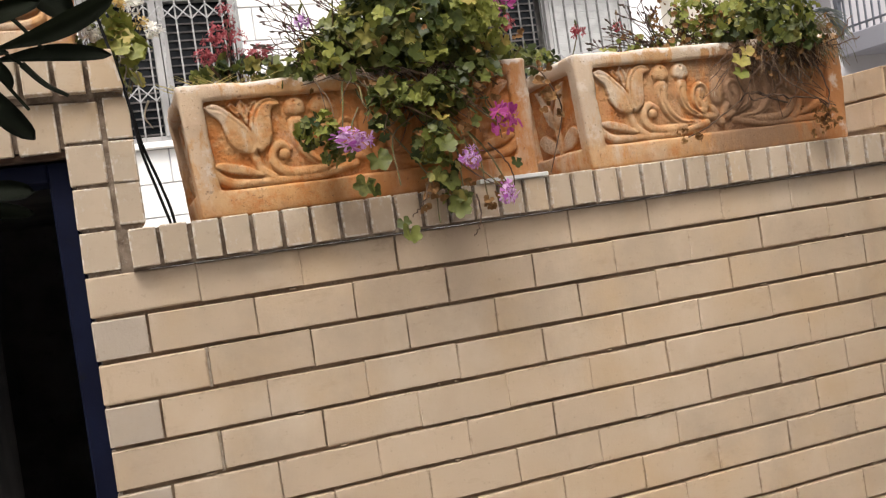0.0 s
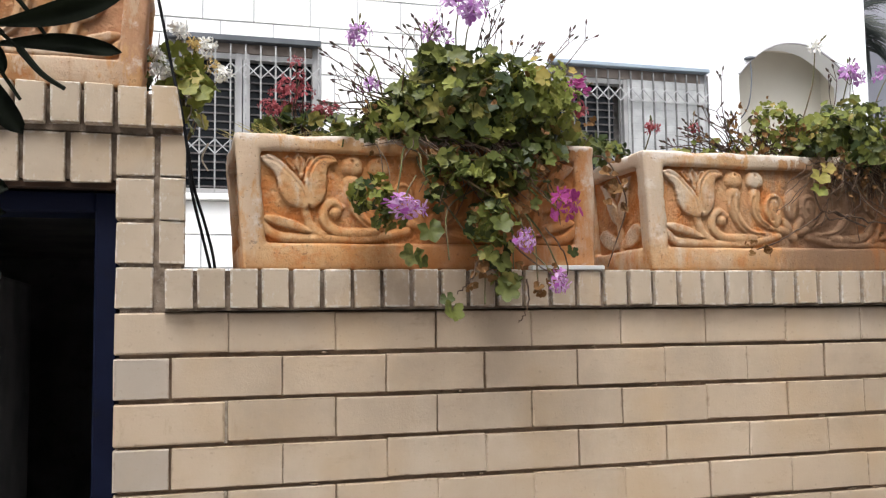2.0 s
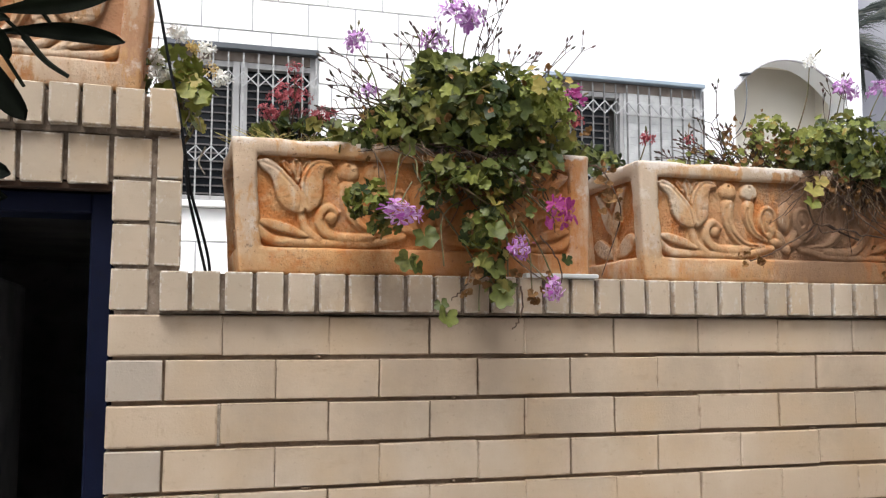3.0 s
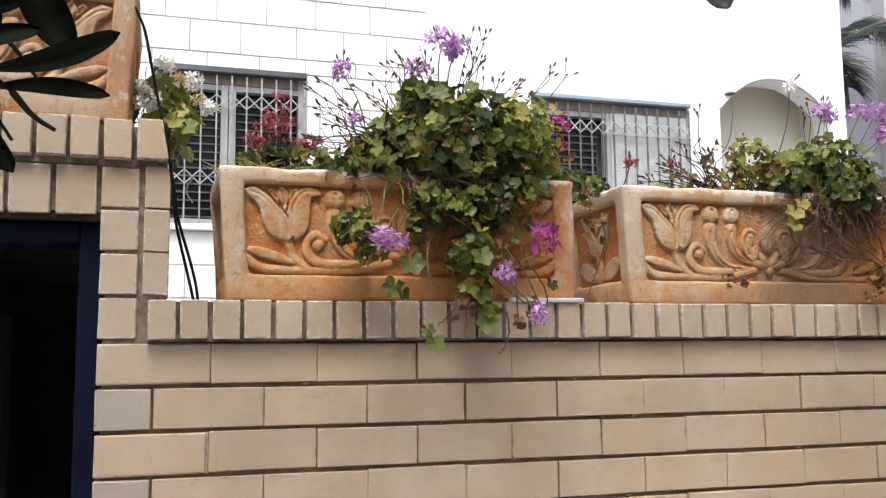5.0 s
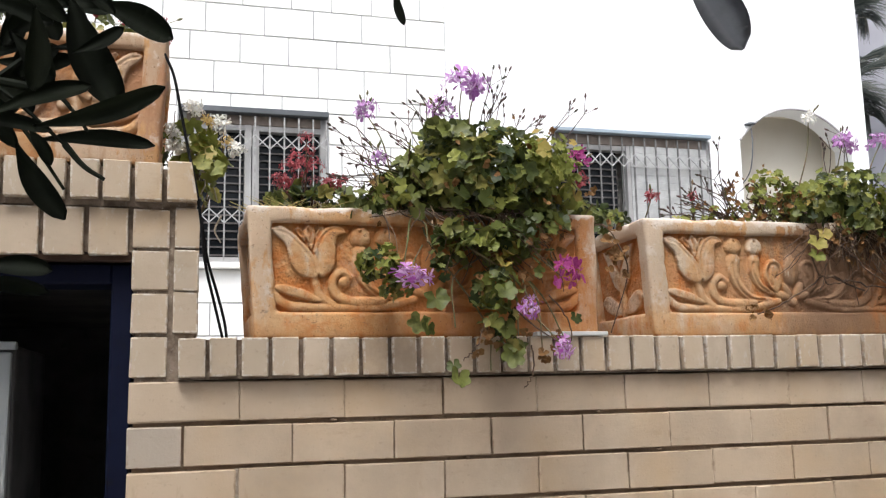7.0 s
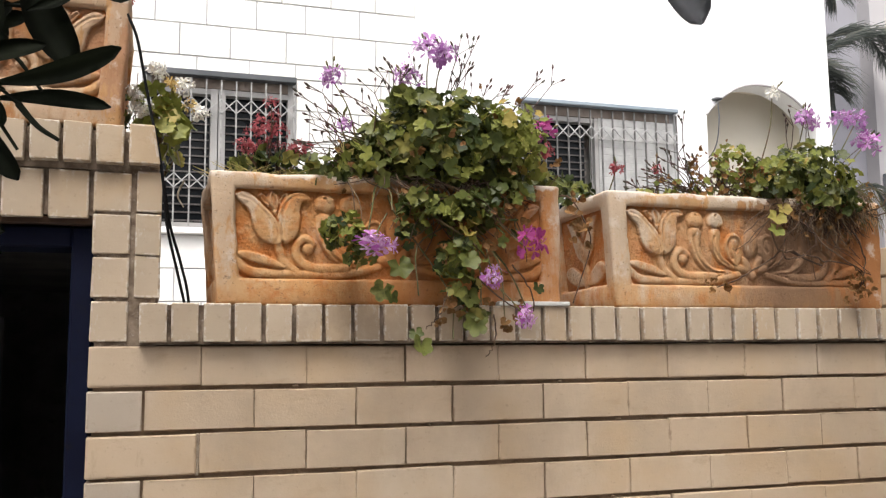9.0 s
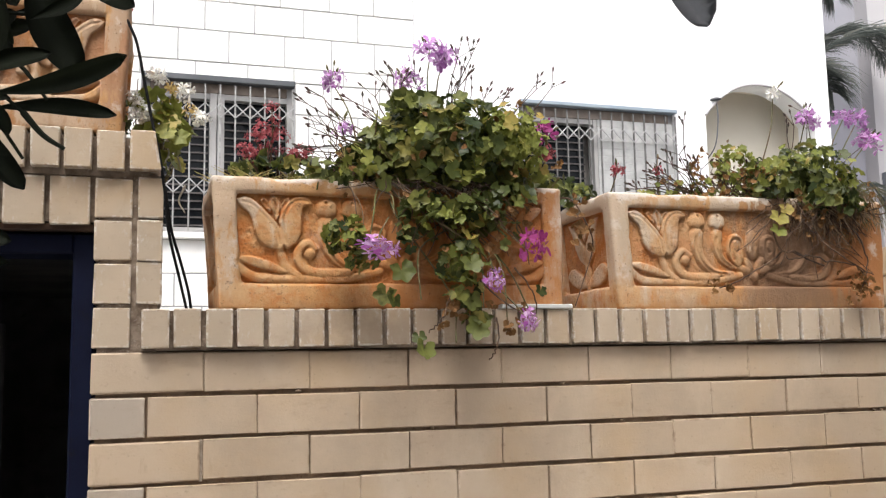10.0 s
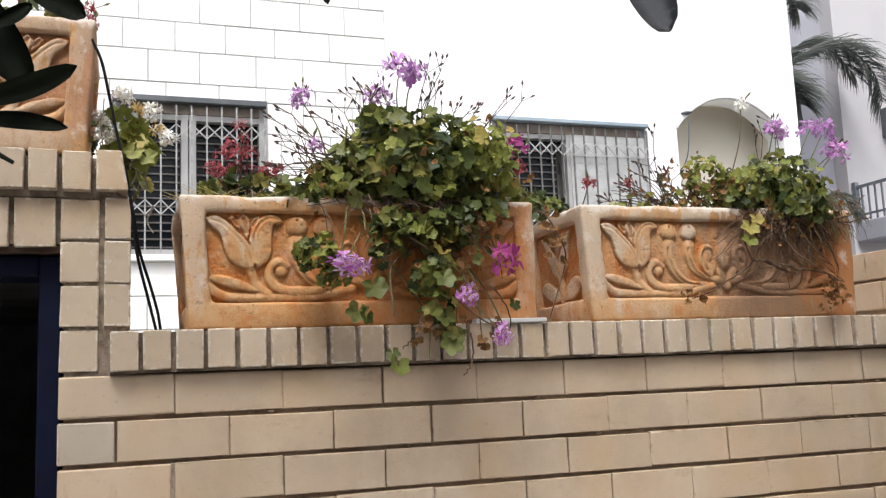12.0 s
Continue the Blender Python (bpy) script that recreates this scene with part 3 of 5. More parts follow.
def relief_mesh(name, width, height, fn, depth=0.0135, cell=0.0021, lean=0.0):
    """A carved panel standing in the xz plane, its front towards -y."""
    nx, nz = int(width / cell), int(height / cell)
    x, z = np.meshgrid(np.linspace(0, width, nx + 1), np.linspace(0, height, nz + 1))
    half = width / height / 2
    h = fn(x / height, 1 - z / height, half)
    rough = np.array([noise.fractal(Vector((a * 90, 3.1, b * 90)), 1.0, 2.0, 3) for a, b in zip(x.ravel(), z.ravel())]).reshape(x.shape)
    pits = np.array([noise.noise(Vector((a * 260, 7.7, b * 260))) for a, b in zip(x.ravel(), z.ravel())]).reshape(x.shape)
    top = depth * np.clip(h, -0.08, 1) + 0.0011 * rough - 0.004 * np.maximum(0, pits - 0.42) + 0.0032 * np.maximum(0, pits) * (h < 0.15)
    co = np.stack([x + lean * (1 - (z + 0.0615) / PH), -top, z], -1).reshape(-1, 3)
    i = np.arange((nx + 1) * (nz + 1)).reshape(nz + 1, nx + 1)
    quads = np.stack([i[:-1, :-1], i[:-1, 1:], i[1:, 1:], i[1:, :-1]], -1).reshape(-1, 4)
    me = bpy.data.meshes.new(name)
    me.from_pydata(co.tolist(), [], quads.tolist())
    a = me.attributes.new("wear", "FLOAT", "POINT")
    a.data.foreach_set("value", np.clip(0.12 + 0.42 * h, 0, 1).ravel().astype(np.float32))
    me.materials.append(TERRACOTTA)
    me.shade_smooth()
    return me


SIDE_RELIEF = relief_mesh("side_relief", PD - 0.11, 0.211, side_height, depth=0.0115)


def planter_body(lean):
    """Tapered trough with sunk panels in front and at both ends, hollow above the soil."""
    bm = bmesh.new()
    taper = 0.012

    def at(x, y, z):
        k = 1 - z / PH
        sx = (PW / 2 - taper * k) / (PW / 2)
        return bm.verts.new((x * sx + lean * k, 0.008 * k + y * (PD - 0.016 * k) / PD, z))

    def ring_at(z, inset):
        a, b = PW / 2 - inset, inset
        return [at(-a, b, z), at(a, b, z), at(a, PD - b, z), at(-a, PD - b, z)]

    low, high = ring_at(0, 0), ring_at(PH, 0)
    lip, deep = ring_at(PH, 0.034), ring_at(0.2, 0.04)
    bm.faces.new(low[::-1])
    bm.faces.new(deep)
    for a, b in ((high, lip), (lip, deep)):
        for k in range(4):
            bm.faces.new((a[k], a[(k + 1) % 4], b[(k + 1) % 4], b[k]))
    bm.faces.new((low[2], low[3], high[3], high[2]))

    def sunk(k, inner):
        outer = [low[k], low[(k + 1) % 4], high[(k + 1) % 4], high[k]]
        rim = [at(*p) for p in inner[0]]
        back = [at(*p) for p in inner[1]]
        for j in range(4):
            bm.faces.new((outer[j], outer[(j + 1) % 4], rim[(j + 1) % 4], rim[j]))
            bm.faces.new((rim[j], rim[(j + 1) % 4], back[(j + 1) % 4], back[j]))
        bm.faces.new(back)

    x, z0, z1, d = PW / 2 - 0.055, 0.062, 0.272, 0.030
    sunk(0, ([(-x, 0, z0), (x, 0, z0), (x, 0, z1), (-x, 0, z1)], [(-x, d, z0), (x, d, z0), (x, d, z1), (-x, d, z1)]))
    e, ya, yb = PW / 2, 0.055, PD - 0.055
    sunk(1, ([(e, ya, z0), (e, yb, z0), (e, yb, z1), (e, ya, z1)], [(e - d, ya, z0), (e - d, yb, z0), (e - d, yb, z1), (e - d, ya, z1)]))
    sunk(3, ([(-e, yb, z0), (-e, ya, z0), (-e, ya, z1), (-e, yb, z1)], [(-e + d, yb, z0), (-e + d, ya, z0), (-e + d, ya, z1), (-e + d, yb, z1)]))
    bmesh.ops.recalc_face_normals(bm, faces=bm.faces)
    sharp = [ed for ed in bm.edges if ed.calc_face_angle(0) > 0.6]
    bmesh.ops.bevel(bm, geom=sharp, offset=0.0085, segments=3, profile=0.5, affect="EDGES")
    bmesh.ops.subdivide_edges(bm, edges=[ed for ed in bm.edges if ed.calc_length() > 0.12], cuts=17, use_grid_fill=True)
    bmesh.ops.triangulate(bm, faces=[f for f in bm.faces if len(f.verts) > 4])
    for v in bm.verts:
        p = v.co
        v.co = p + 0.0035 * Vector((noise.noise(p * 9), noise.noise(p * 9 + Vector((5, 1, 2))), noise.noise(p * 9 + Vector((1, 8, 3)))))
        chip = max(0.0, noise.noise(p * 34 + Vector((3, 3, 9))) - 0.25)
        v.co += 0.0016 * Vector((noise.noise(p * 42), noise.noise(p * 42 + Vector((9, 1, 2))), noise.noise(p * 42 + Vector((1, 7, 5))))) - Vector((0, -0.008 * chip if p.y < 0.02 else 0, 0.010 * chip if p.z > 0.3 else 0))
    me = mesh_of("body", bm, TERRACOTTA, True)
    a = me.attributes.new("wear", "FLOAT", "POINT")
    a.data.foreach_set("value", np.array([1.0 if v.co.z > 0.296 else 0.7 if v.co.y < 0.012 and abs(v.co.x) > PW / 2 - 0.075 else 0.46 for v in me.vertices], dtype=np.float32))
    return me


def build_planter(lean):
    p = thing("planter", "weathered terracotta trough with carved tulip relief, on the brick coping", "planter", "carved troughs on the wall")
    ob = new("body", planter_body(lean))
    ob.parent = p
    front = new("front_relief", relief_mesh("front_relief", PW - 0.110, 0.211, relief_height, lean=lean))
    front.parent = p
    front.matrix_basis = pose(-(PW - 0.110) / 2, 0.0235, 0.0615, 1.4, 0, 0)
    for name, m in (("side_relief", pose(-PW / 2 + 0.039, PD - 0.055, 0.0615, 4.0, 0, -90)), ("side_relief", pose(PW / 2 - 0.0229, 0.055, 0.0615, 0.4, 0, 90))):
        s = new(name, SIDE_RELIEF)
        s.parent = p
        s.matrix_basis = m
    bm = bmesh.new()
    bmesh.ops.create_grid(bm, x_segments=40, y_segments=14, size=0.5)
    for v in bm.verts:
        v.co = Vector((v.co.x * (PW - 0.08), PD / 2 + v.co.y * (PD - 0.085), 0.272 + 0.012 * noise.noise(v.co * 22)))
    part("soil", bm, SOIL, p, "dry dark soil", True)
    return p


COPING_TOP, HIGH_TOP = 1.684, 2.086
planter = build_planter(0.010)
planter.matrix_basis = pose(0.694, -0.012, COPING_TOP)
planter_right = copy_thing(planter, pose(1.716, -0.012, COPING_TOP, 0, 0, -0.2))
tagged(planter_right, "weathered terracotta trough with carved tulip relief, hung with dry stems")
planter_high = build_planter(-0.006)
planter_high.matrix_basis = pose(-0.372, -0.008, HIGH_TOP, 0, 0, 0.4)
tagged(planter_high, "weathered terracotta trough with carved relief, on the upper coping")

strip = part("tile_strip", boxes((0.955, 1.148, -0.03, 0.04, 1.6845, 1.6955), bevel=0.002), WHITE_STRIP)
tagged(strip, "thin white tile lying on the coping", "tile")


# ---- plants ----
def leaf_bm(bm, m, r, lobes=5, cup=0.25):
    """A round lobed geranium leaf in the xy plane, stalk at the origin."""
    n = lobes * 4
    c = bm.verts.new(m @ Vector((0, 0.36, -0.05)))
    vs = []
    skew = r.uniform(-0.12, 0.12)
    fold = r.uniform(0.01, 0.06)
    for k in range(n + 1):
        a = -math.pi * 0.5 + 0.24 + (2 * math.pi - 0.48) * k / n
        rad = (0.44, 0.53, 0.59, 0.53)[k % 4] * r.uniform(0.90, 1.08)
        x, y = rad * math.cos(a), 0.42 + rad * math.sin(a) * 0.95
        z = cup * (x * x + (y - 0.42) ** 2) + skew * x + (-fold if k % 4 == 2 else fold) + r.uniform(-0.055, 0.055)
        vs.append(bm.verts.new(m @ Vector((x, y, z))))
    for a, b in zip(vs, vs[1:]):
        bm.faces.new((c, a, b))


def single_leaves(name, material, count=5):
    out = []
    for i in range(count):
        bm = bmesh.new()
        leaf_bm(bm, Matrix.Identity(4), random.Random(50 + i), 5, 0.15 + 0.1 * i)
        out.append(mesh_of(name, bm, material, True))
    return out


LEAF_MESHES = single_leaves("leaf", LEAF_ONE)
PALE_MESHES = single_leaves("leaf", LEAF_PALE_ONE, 3)


def floret(bm, m, r, petals=5, length=1.0):
    """Two broad petals stand up, three narrow ones hang, as in ivy geraniums."""
    for k in range(petals):
        a = (0.35, -0.35, 2.2, 3.14, 4.1)[k % 5] + r.uniform(-0.2, 0.2)
        t = m @ Matrix.Rotation(a, 4, "Z")
        ln = length * (1.1 if k < 2 else 0.9) * r.uniform(0.9, 1.1)
        w, up = (0.22 if k < 2 else 0.15) * r.uniform(0.9, 1.15), r.uniform(0.0, 0.4)
        p = [(0, 0.05, 0), (w * 0.6, 0.4, up * 0.3), (w, 0.75, up * 0.6), (w * 0.55, 0.98, up * 0.7), (-w * 0.55, 0.98, up * 0.7), (-w, 0.75, up * 0.6), (-w * 0.6, 0.4, up * 0.3)]
        bm.faces.new([bm.verts.new(t @ Vector((x * ln, y * ln, z))) for x, y, z in p])


def head_bm(r, n, radius, size):
    """A round cluster of florets about the origin, open upwards."""
    bm = bmesh.new()
    for _ in range(n):
        z = r.uniform(-0.25, 1)
        a = r.uniform(0, 6.283)
        s = math.sqrt(max(0, 1 - z * z))
        out = Vector((s * math.cos(a), s * math.sin(a), z))
        floret(bm, turned(out * radius * r.uniform(0.6, 1.35), (out + Vector((r.uniform(-0.5, 0.5), r.uniform(-0.5, 0.5), 0))).normalized(), r.uniform(0, 6.28), size * r.uniform(0.8, 1.15)), r)
    return bm


HEADS = {}
for key, material, n, rad, size in (("pink", PINK, 20, 0.030, 0.019), ("lilac", LILAC, 19, 0.031, 0.0195), ("magenta", MAGENTA, 13, 0.026, 0.022),
                                    ("red", RED, 12, 0.026, 0.017), ("white", WHITE, 15, 0.017, 0.017), ("faded", FADED, 11, 0.017, 0.016)):
    HEADS[key] = [mesh_of("flower_head", head_bm(random.Random(i + 9), n, rad, size), material) for i in range(3)]


def sprout(plant, base, tip, r, head="", buds=0, stem_mat=STEM, width=0.0022, out=None, size=1.0, flat=1.0):
    """A flower stalk from base to tip, with a flower head or a spray of buds at its end."""
    base, tip = Vector(base), Vector(tip)
    mid = (base + tip) / 2 + Vector((r.uniform(-1, 1), r.uniform(-1, 1), r.uniform(-0.2, 1))) * 0.12 * (tip - base).length
    bm = tube(bmesh.new(), bend([base, mid, tip], 5), width, width * 0.7, 5)
    d = (tip - mid).normalized()
    if buds:
        for _ in range(buds):
            e = (d + Vector((r.uniform(-1, 1), r.uniform(-1, 1), r.uniform(-0.5, 0.9))) * 0.9).normalized()
            q = tip + e * r.uniform(0.018, 0.045)
            tube(bm, [tip, q], 0.0010, 0.0010, 4)
            tube(bm, [q, q + e * 0.006], 0.0016, 0.0034, 5)
            tube(bm, [q + e * 0.006, q + e * 0.014], 0.0034, 0.0014, 5)
    stalk = part("flower_stalk", bm, BUD if buds and not head else stem_mat, plant)
    if head:
        piece("flower_head", r.choice(HEADS[head]), stalk, Matrix.Translation(tip) @ Matrix.Diagonal((flat, 1, 1 / flat, 1)) @ turned((0, 0, 0), out or d, r.uniform(0, 6), size))
    return stalk


def grow(plant, blobs, count, sizes, r, singles=0, front=0.0, material=LEAF, dense="foliage"):
    """Leaves on the skins of several rounded masses; the foremost are single objects, the rest one mesh."""
    bm = bmesh.new()
    total = sum(b[2] for b in blobs)
    spots = []
    for centre, rad, weight in blobs:
        for _ in range(int(count * weight / total)):
            z = r.uniform(-0.75, 1)
            a = r.uniform(0, 6.283)
            s = math.sqrt(max(0, 1 - z * z))
            d = Vector((s * math.cos(a), s * math.sin(a), z))
            k = r.uniform(0.55, 1.05)
            p = Vector(centre) + Vector((d.x * rad[0], d.y * rad[1], d.z * rad[2])) * k
            facing = (Vector((d.x, d.y, d.z)) * 0.7 + Vector((r.uniform(-0.9, 0.9), r.uniform(-1.0, 0.5), r.uniform(-0.5, 1.1)))).normalized()
            spots.append((p, facing))
    spots.sort(key=lambda q: q[0].y)
    for i, (p, facing) in enumerate(spots):
        m = turned(p, facing, r.uniform(0, 6.28), r.uniform(*sizes))
        if i < singles and p.y < front:
            piece("leaf", r.choice(LEAF_MESHES), plant, m)
        else:
            leaf_bm(bm, m, r, 5, r.uniform(0.0, 0.5))
    f = part(dense, bm, material, plant, smooth=True)
    tagged(f, kind="stuff")
    return f


def crooked(pts, r, k=0.004):
    """Kinks in an otherwise smooth run of points."""
    return [p + Vector((r.uniform(-k, k), r.uniform(-k, k) * 0.5, r.uniform(-k, k))) for p in pts]


def stems(plant, name, pairs, r, mat=STEM, w=0.003):
    for a, b in pairs:
        a, b = Vector(a), Vector(b)
        ln = (b - a).length
        mid = [a.lerp(b, k) + Vector((r.uniform(-1, 1), r.uniform(-1, 0.3), r.uniform(-0.3, 1))) * 0.13 * ln for k in (0.33, 0.66)]
        line = bend([a, *mid, b], 4)
        part(name, tube(bmesh.new(), crooked(line, r) if mat == TWIG else line, w, w * 0.6, 5), mat, plant)


# the large ivy geranium in the first trough
r = random.Random(21)
geranium = thing("geranium", "bushy ivy geranium with pink blooms trailing over the trough", "plant", at=(0, 0, 0))
SOIL_Z = COPING_TOP + 0.272
stems(geranium, "stem", [((0.82 + r.uniform(-0.12, 0.12), 0.12 + r.uniform(-0.06, 0.06), SOIL_Z), (0.82 + r.uniform(-0.28, 0.28), 0.1 + r.uniform(-0.2, 0.1), 2.03 + r.uniform(-0.02, 0.16))) for _ in range(26)], r)
stems(geranium, "trailing_stem", [((0.82 + r.uniform(-0.15, 0.15), 0.03, SOIL_Z + 0.04), (x, y, z)) for x, y, z in
      ((0.60, -0.11, 1.83), (0.72, -0.12, 1.70), (0.80, -0.13, 1.60), (0.87, -0.13, 1.68), (0.93, -0.13, 1.63), (0.99, -0.12, 1.82), (0.92, -0.13, 1.74), (1.0, -0.09, 1.68), (0.66, -0.11, 1.90))], r)
grow(geranium, [((0.84, 0.07, 2.085), (0.19, 0.18, 0.145), 6), ((0.67, 0.05, 2.06), (0.10, 0.13, 0.085), 1.5), ((0.58, 0.05, 2.01), (0.06, 0.07, 0.03), 0.35), ((0.95, 0.05, 2.09), (0.08, 0.14, 0.095), 1.0),
                ((1.04, 0.05, 2.035), (0.045, 0.07, 0.055), 0.3), ((0.74, 0.0, 2.18), (0.06, 0.07, 0.04), 0.45),
                ((0.77, -0.07, 1.91), (0.10, 0.05, 0.038), 0.65), ((0.88, -0.07, 1.91), (0.07, 0.05, 0.038), 0.5), ((0.96, -0.06, 1.965), (0.06, 0.05, 0.03), 0.25)], 1380, (0.018, 0.052), r, 270, 0.02)
grow(geranium, [((0.99, -0.02, 2.11), (0.085, 0.13, 0.09), 4.6), ((1.05, 0.02, 2.06), (0.05, 0.08, 0.06), 0.8), ((0.555, -0.09, 1.85), (0.045, 0.035, 0.05), 0.7), ((0.79, -0.10, 1.90), (0.12, 0.03, 0.03), 0.6), ((0.76, -0.04, 2.13), (0.13, 0.1, 0.07), 1.0), ((0.60, 0.0, 2.03), (0.07, 0.08, 0.04), 0.5), ((0.84, -0.10, 1.80), (0.05, 0.04, 0.09), 0.9), ((0.90, -0.06, 2.02), (0.14, 0.05, 0.06), 0.9)], 400, (0.015, 0.038), r, 0, material=LEAF_PALE, dense="pale_foliage")
grow(geranium, [((0.815, -0.10, 1.79), (0.05, 0.04, 0.06), 1.5), ((0.83, -0.11, 1.715), (0.045, 0.04, 0.06), 1.2), ((0.86, -0.11, 1.65), (0.04, 0.035, 0.045), 1.0),
                ((0.70, -0.09, 1.85), (0.03, 0.03, 0.04), 0.5), ((0.94, -0.09, 1.86), (0.03, 0.03, 0.05), 0.5)], 84, (0.020, 0.042), r, 40, 0.0)
grow(geranium, [((0.552, -0.085, 1.845), (0.046, 0.04, 0.055), 1), ((0.585, -0.09, 1.79), (0.035, 0.03, 0.03), 0.4), ((0.53, -0.03, 2.0), (0.05, 0.04, 0.03), 0.4)], 74, (0.018, 0.034), r, 12, 0.0, dense="small_foliage")
stems(geranium, "dry_stem", [((0.64 + 0.38 * r.random(), -0.03, SOIL_Z + 0.045), (0.62 + 0.42 * r.random(), -0.07 - 0.05 * r.random(), r.uniform(1.78, 1.92))) for _ in range(26)], r, TWIG, 0.0019)
stems(geranium, "dry_stem", [((0.80 + r.uniform(-0.2, 0.2), 0.05, 2.02), (0.80 + r.uniform(-0.26, 0.26), -0.10 + 0.08 * r.random(), 1.97 + r.uniform(-0.08, 0.06))) for _ in range(12)], r, TWIG, 0.0018)
for p, out, s in (((0.668, -0.12, 1.785), (0.1, -1, 0.3), 0.062), ((0.645, -0.11, 1.73), (-0.5, -1, 0.1), 0.055), ((0.66, -0.115, 1.715), (0.6, -1, 0.2), 0.045), ((0.722, -0.13, 1.603), (0.25, -1, 0.45), 0.058), ((0.71, -0.125, 1.625), (-0.5, -1, 0.3), 0.036),
                  ((0.84, -0.13, 1.72), (0.2, -1, 0.2), 0.058), ((0.86, -0.13, 1.655), (-0.2, -1, 0.2), 0.062), ((0.83, -0.14, 1.80), (-0.1, -1, 0.4), 0.055), ((1.03, -0.1, 1.735), (0.1, -1, 0.3), 0.034)):
    piece("leaf", r.choice(LEAF_MESHES), geranium, turned(p, out, r.uniform(2.6, 3.6), s * 0.9))
for base, tip, head, s in (((0.66, -0.06, 1.90), (0.614, -0.15, 1.812), "pink", 0.95), ((0.99, -0.06, 1.90), (0.99, -0.15, 1.83), "magenta", 1.1),
                           ((0.90, -0.09, 1.82), (0.895, -0.155, 1.737), "pink", 0.78), ((0.93, -0.10, 1.72), (0.973, -0.15, 1.647), "pink", 0.75)):
    sprout(geranium, base, tip, r, head, out=(0, -0.75, 0.5), size=s, flat=1.45 if tip[0] < 0.7 else 0.85)
for base, tip, head, s in (((0.80, 0.06, 2.22), (0.80, 0.04, 2.335), "lilac", 1.3), ((0.82, 0.06, 2.22), (0.845, 0.05, 2.34), "lilac", 1.0), ((0.77, 0.06, 2.2), (0.745, 0.05, 2.27), "lilac", 0.9),
                           ((0.62, 0.06, 2.05), (0.546, 0.05, 2.255), "lilac", 0.85), ((0.60, 0.05, 2.05), (0.57, 0.04, 2.13), "lilac", 0.6),
                           ((1.06, 0.08, 2.02), (1.115, 0.06, 2.155), "magenta", 1.1), ((1.10, 0.1, 2.0), (1.125, 0.06, 2.10), "red", 0.8)):
    sprout(geranium, base, tip, r, head, buds=4, out=(0, -0.4, 0.9), size=s)
for x, z in ((0.49, 2.20), (0.505, 2.13), (0.515, 2.09), (0.53, 2.16), (0.55, 2.04), (0.58, 2.18), (0.60, 2.21), (0.64, 2.20), (0.665, 2.235), (0.685, 2.26), (0.70, 2.275), (0.715, 2.25), (0.73, 2.29), (0.865, 2.33), (0.90, 2.335), (0.91, 2.30),
             (0.93, 2.26), (0.945, 2.235), (0.99, 2.245), (1.02, 2.25), (1.085, 2.265), (1.10, 2.285), (1.125, 2.27), (0.495, 2.07), (0.54, 2.11), (0.88, 2.29), (0.78, 2.29), (0.525, 2.22)) + tuple(
             (0.84 + k, 2.27 - 1.0 * abs(k) ** 1.5 + r.uniform(-0.06, 0.03)) for k in (r.uniform(-0.3, 0.26) for _ in range(14))):
    sprout(geranium, (x + (0.82 - x) * 0.45, 0.07, 2.08 + 0.1 * (1 - abs(x - 0.82) / 0.35)), (x, 0.05 + r.uniform(-0.05, 0.08), z), r, buds=r.choice((2, 3, 4)), width=0.0018)

bm = bmesh.new()
for c, n, sp in (((0.80, -0.125, 1.66), 9, 0.03), ((0.93, -0.125, 1.66), 8, 0.03), ((0.985, -0.11, 1.665), 5, 0.02), ((0.72, -0.08, 1.93), 5, 0.03), ((0.84, -0.12, 1.83), 7, 0.05), ((0.95, -0.1, 1.86), 7, 0.05), ((0.80, -0.1, 2.0), 10, 0.12), ((0.86, -0.08, 2.07), 12, 0.13), ((0.60, -0.02, 2.02), 8, 0.05), ((1.07, -0.03, 2.03), 6, 0.05)):
    for _ in range(n):
        p = Vector(c) + Vector([r.uniform(-1.2, 1.2) * sp, r.uniform(-0.3, 0.3) * sp, r.uniform(-1.2, 1.2) * sp])
        leaf_bm(bm, turned(p, (r.uniform(-1, 1), -1, r.uniform(-1, 1)), r.uniform(0, 6), r.uniform(0.012, 0.026)), r, 3, 0.9)
part("dry_leaves", bm, LEAF_DRY, geranium)
for pts in ([(0.91, -0.11, 1.66), (0.905, -0.13, 1.61), (0.89, -0.14, 1.575), (0.876, -0.14, 1.555)], [(0.80, -0.11, 1.72), (0.775, -0.13, 1.67), (0.755, -0.13, 1.64), (0.735, -0.13, 1.625)],
            [(0.96, -0.1, 1.78), (1.0, -0.12, 1.72), (1.005, -0.12, 1.67), (0.985, -0.12, 1.63)], [(0.87, -0.1, 1.75), (0.94, -0.13, 1.68), (1.0, -0.13, 1.665)]):
    part("dry_stem", tube(bmesh.new(), crooked(bend(pts, 5), r, 0.003), 0.0022, 0.0013, 5), TWIG, geranium)

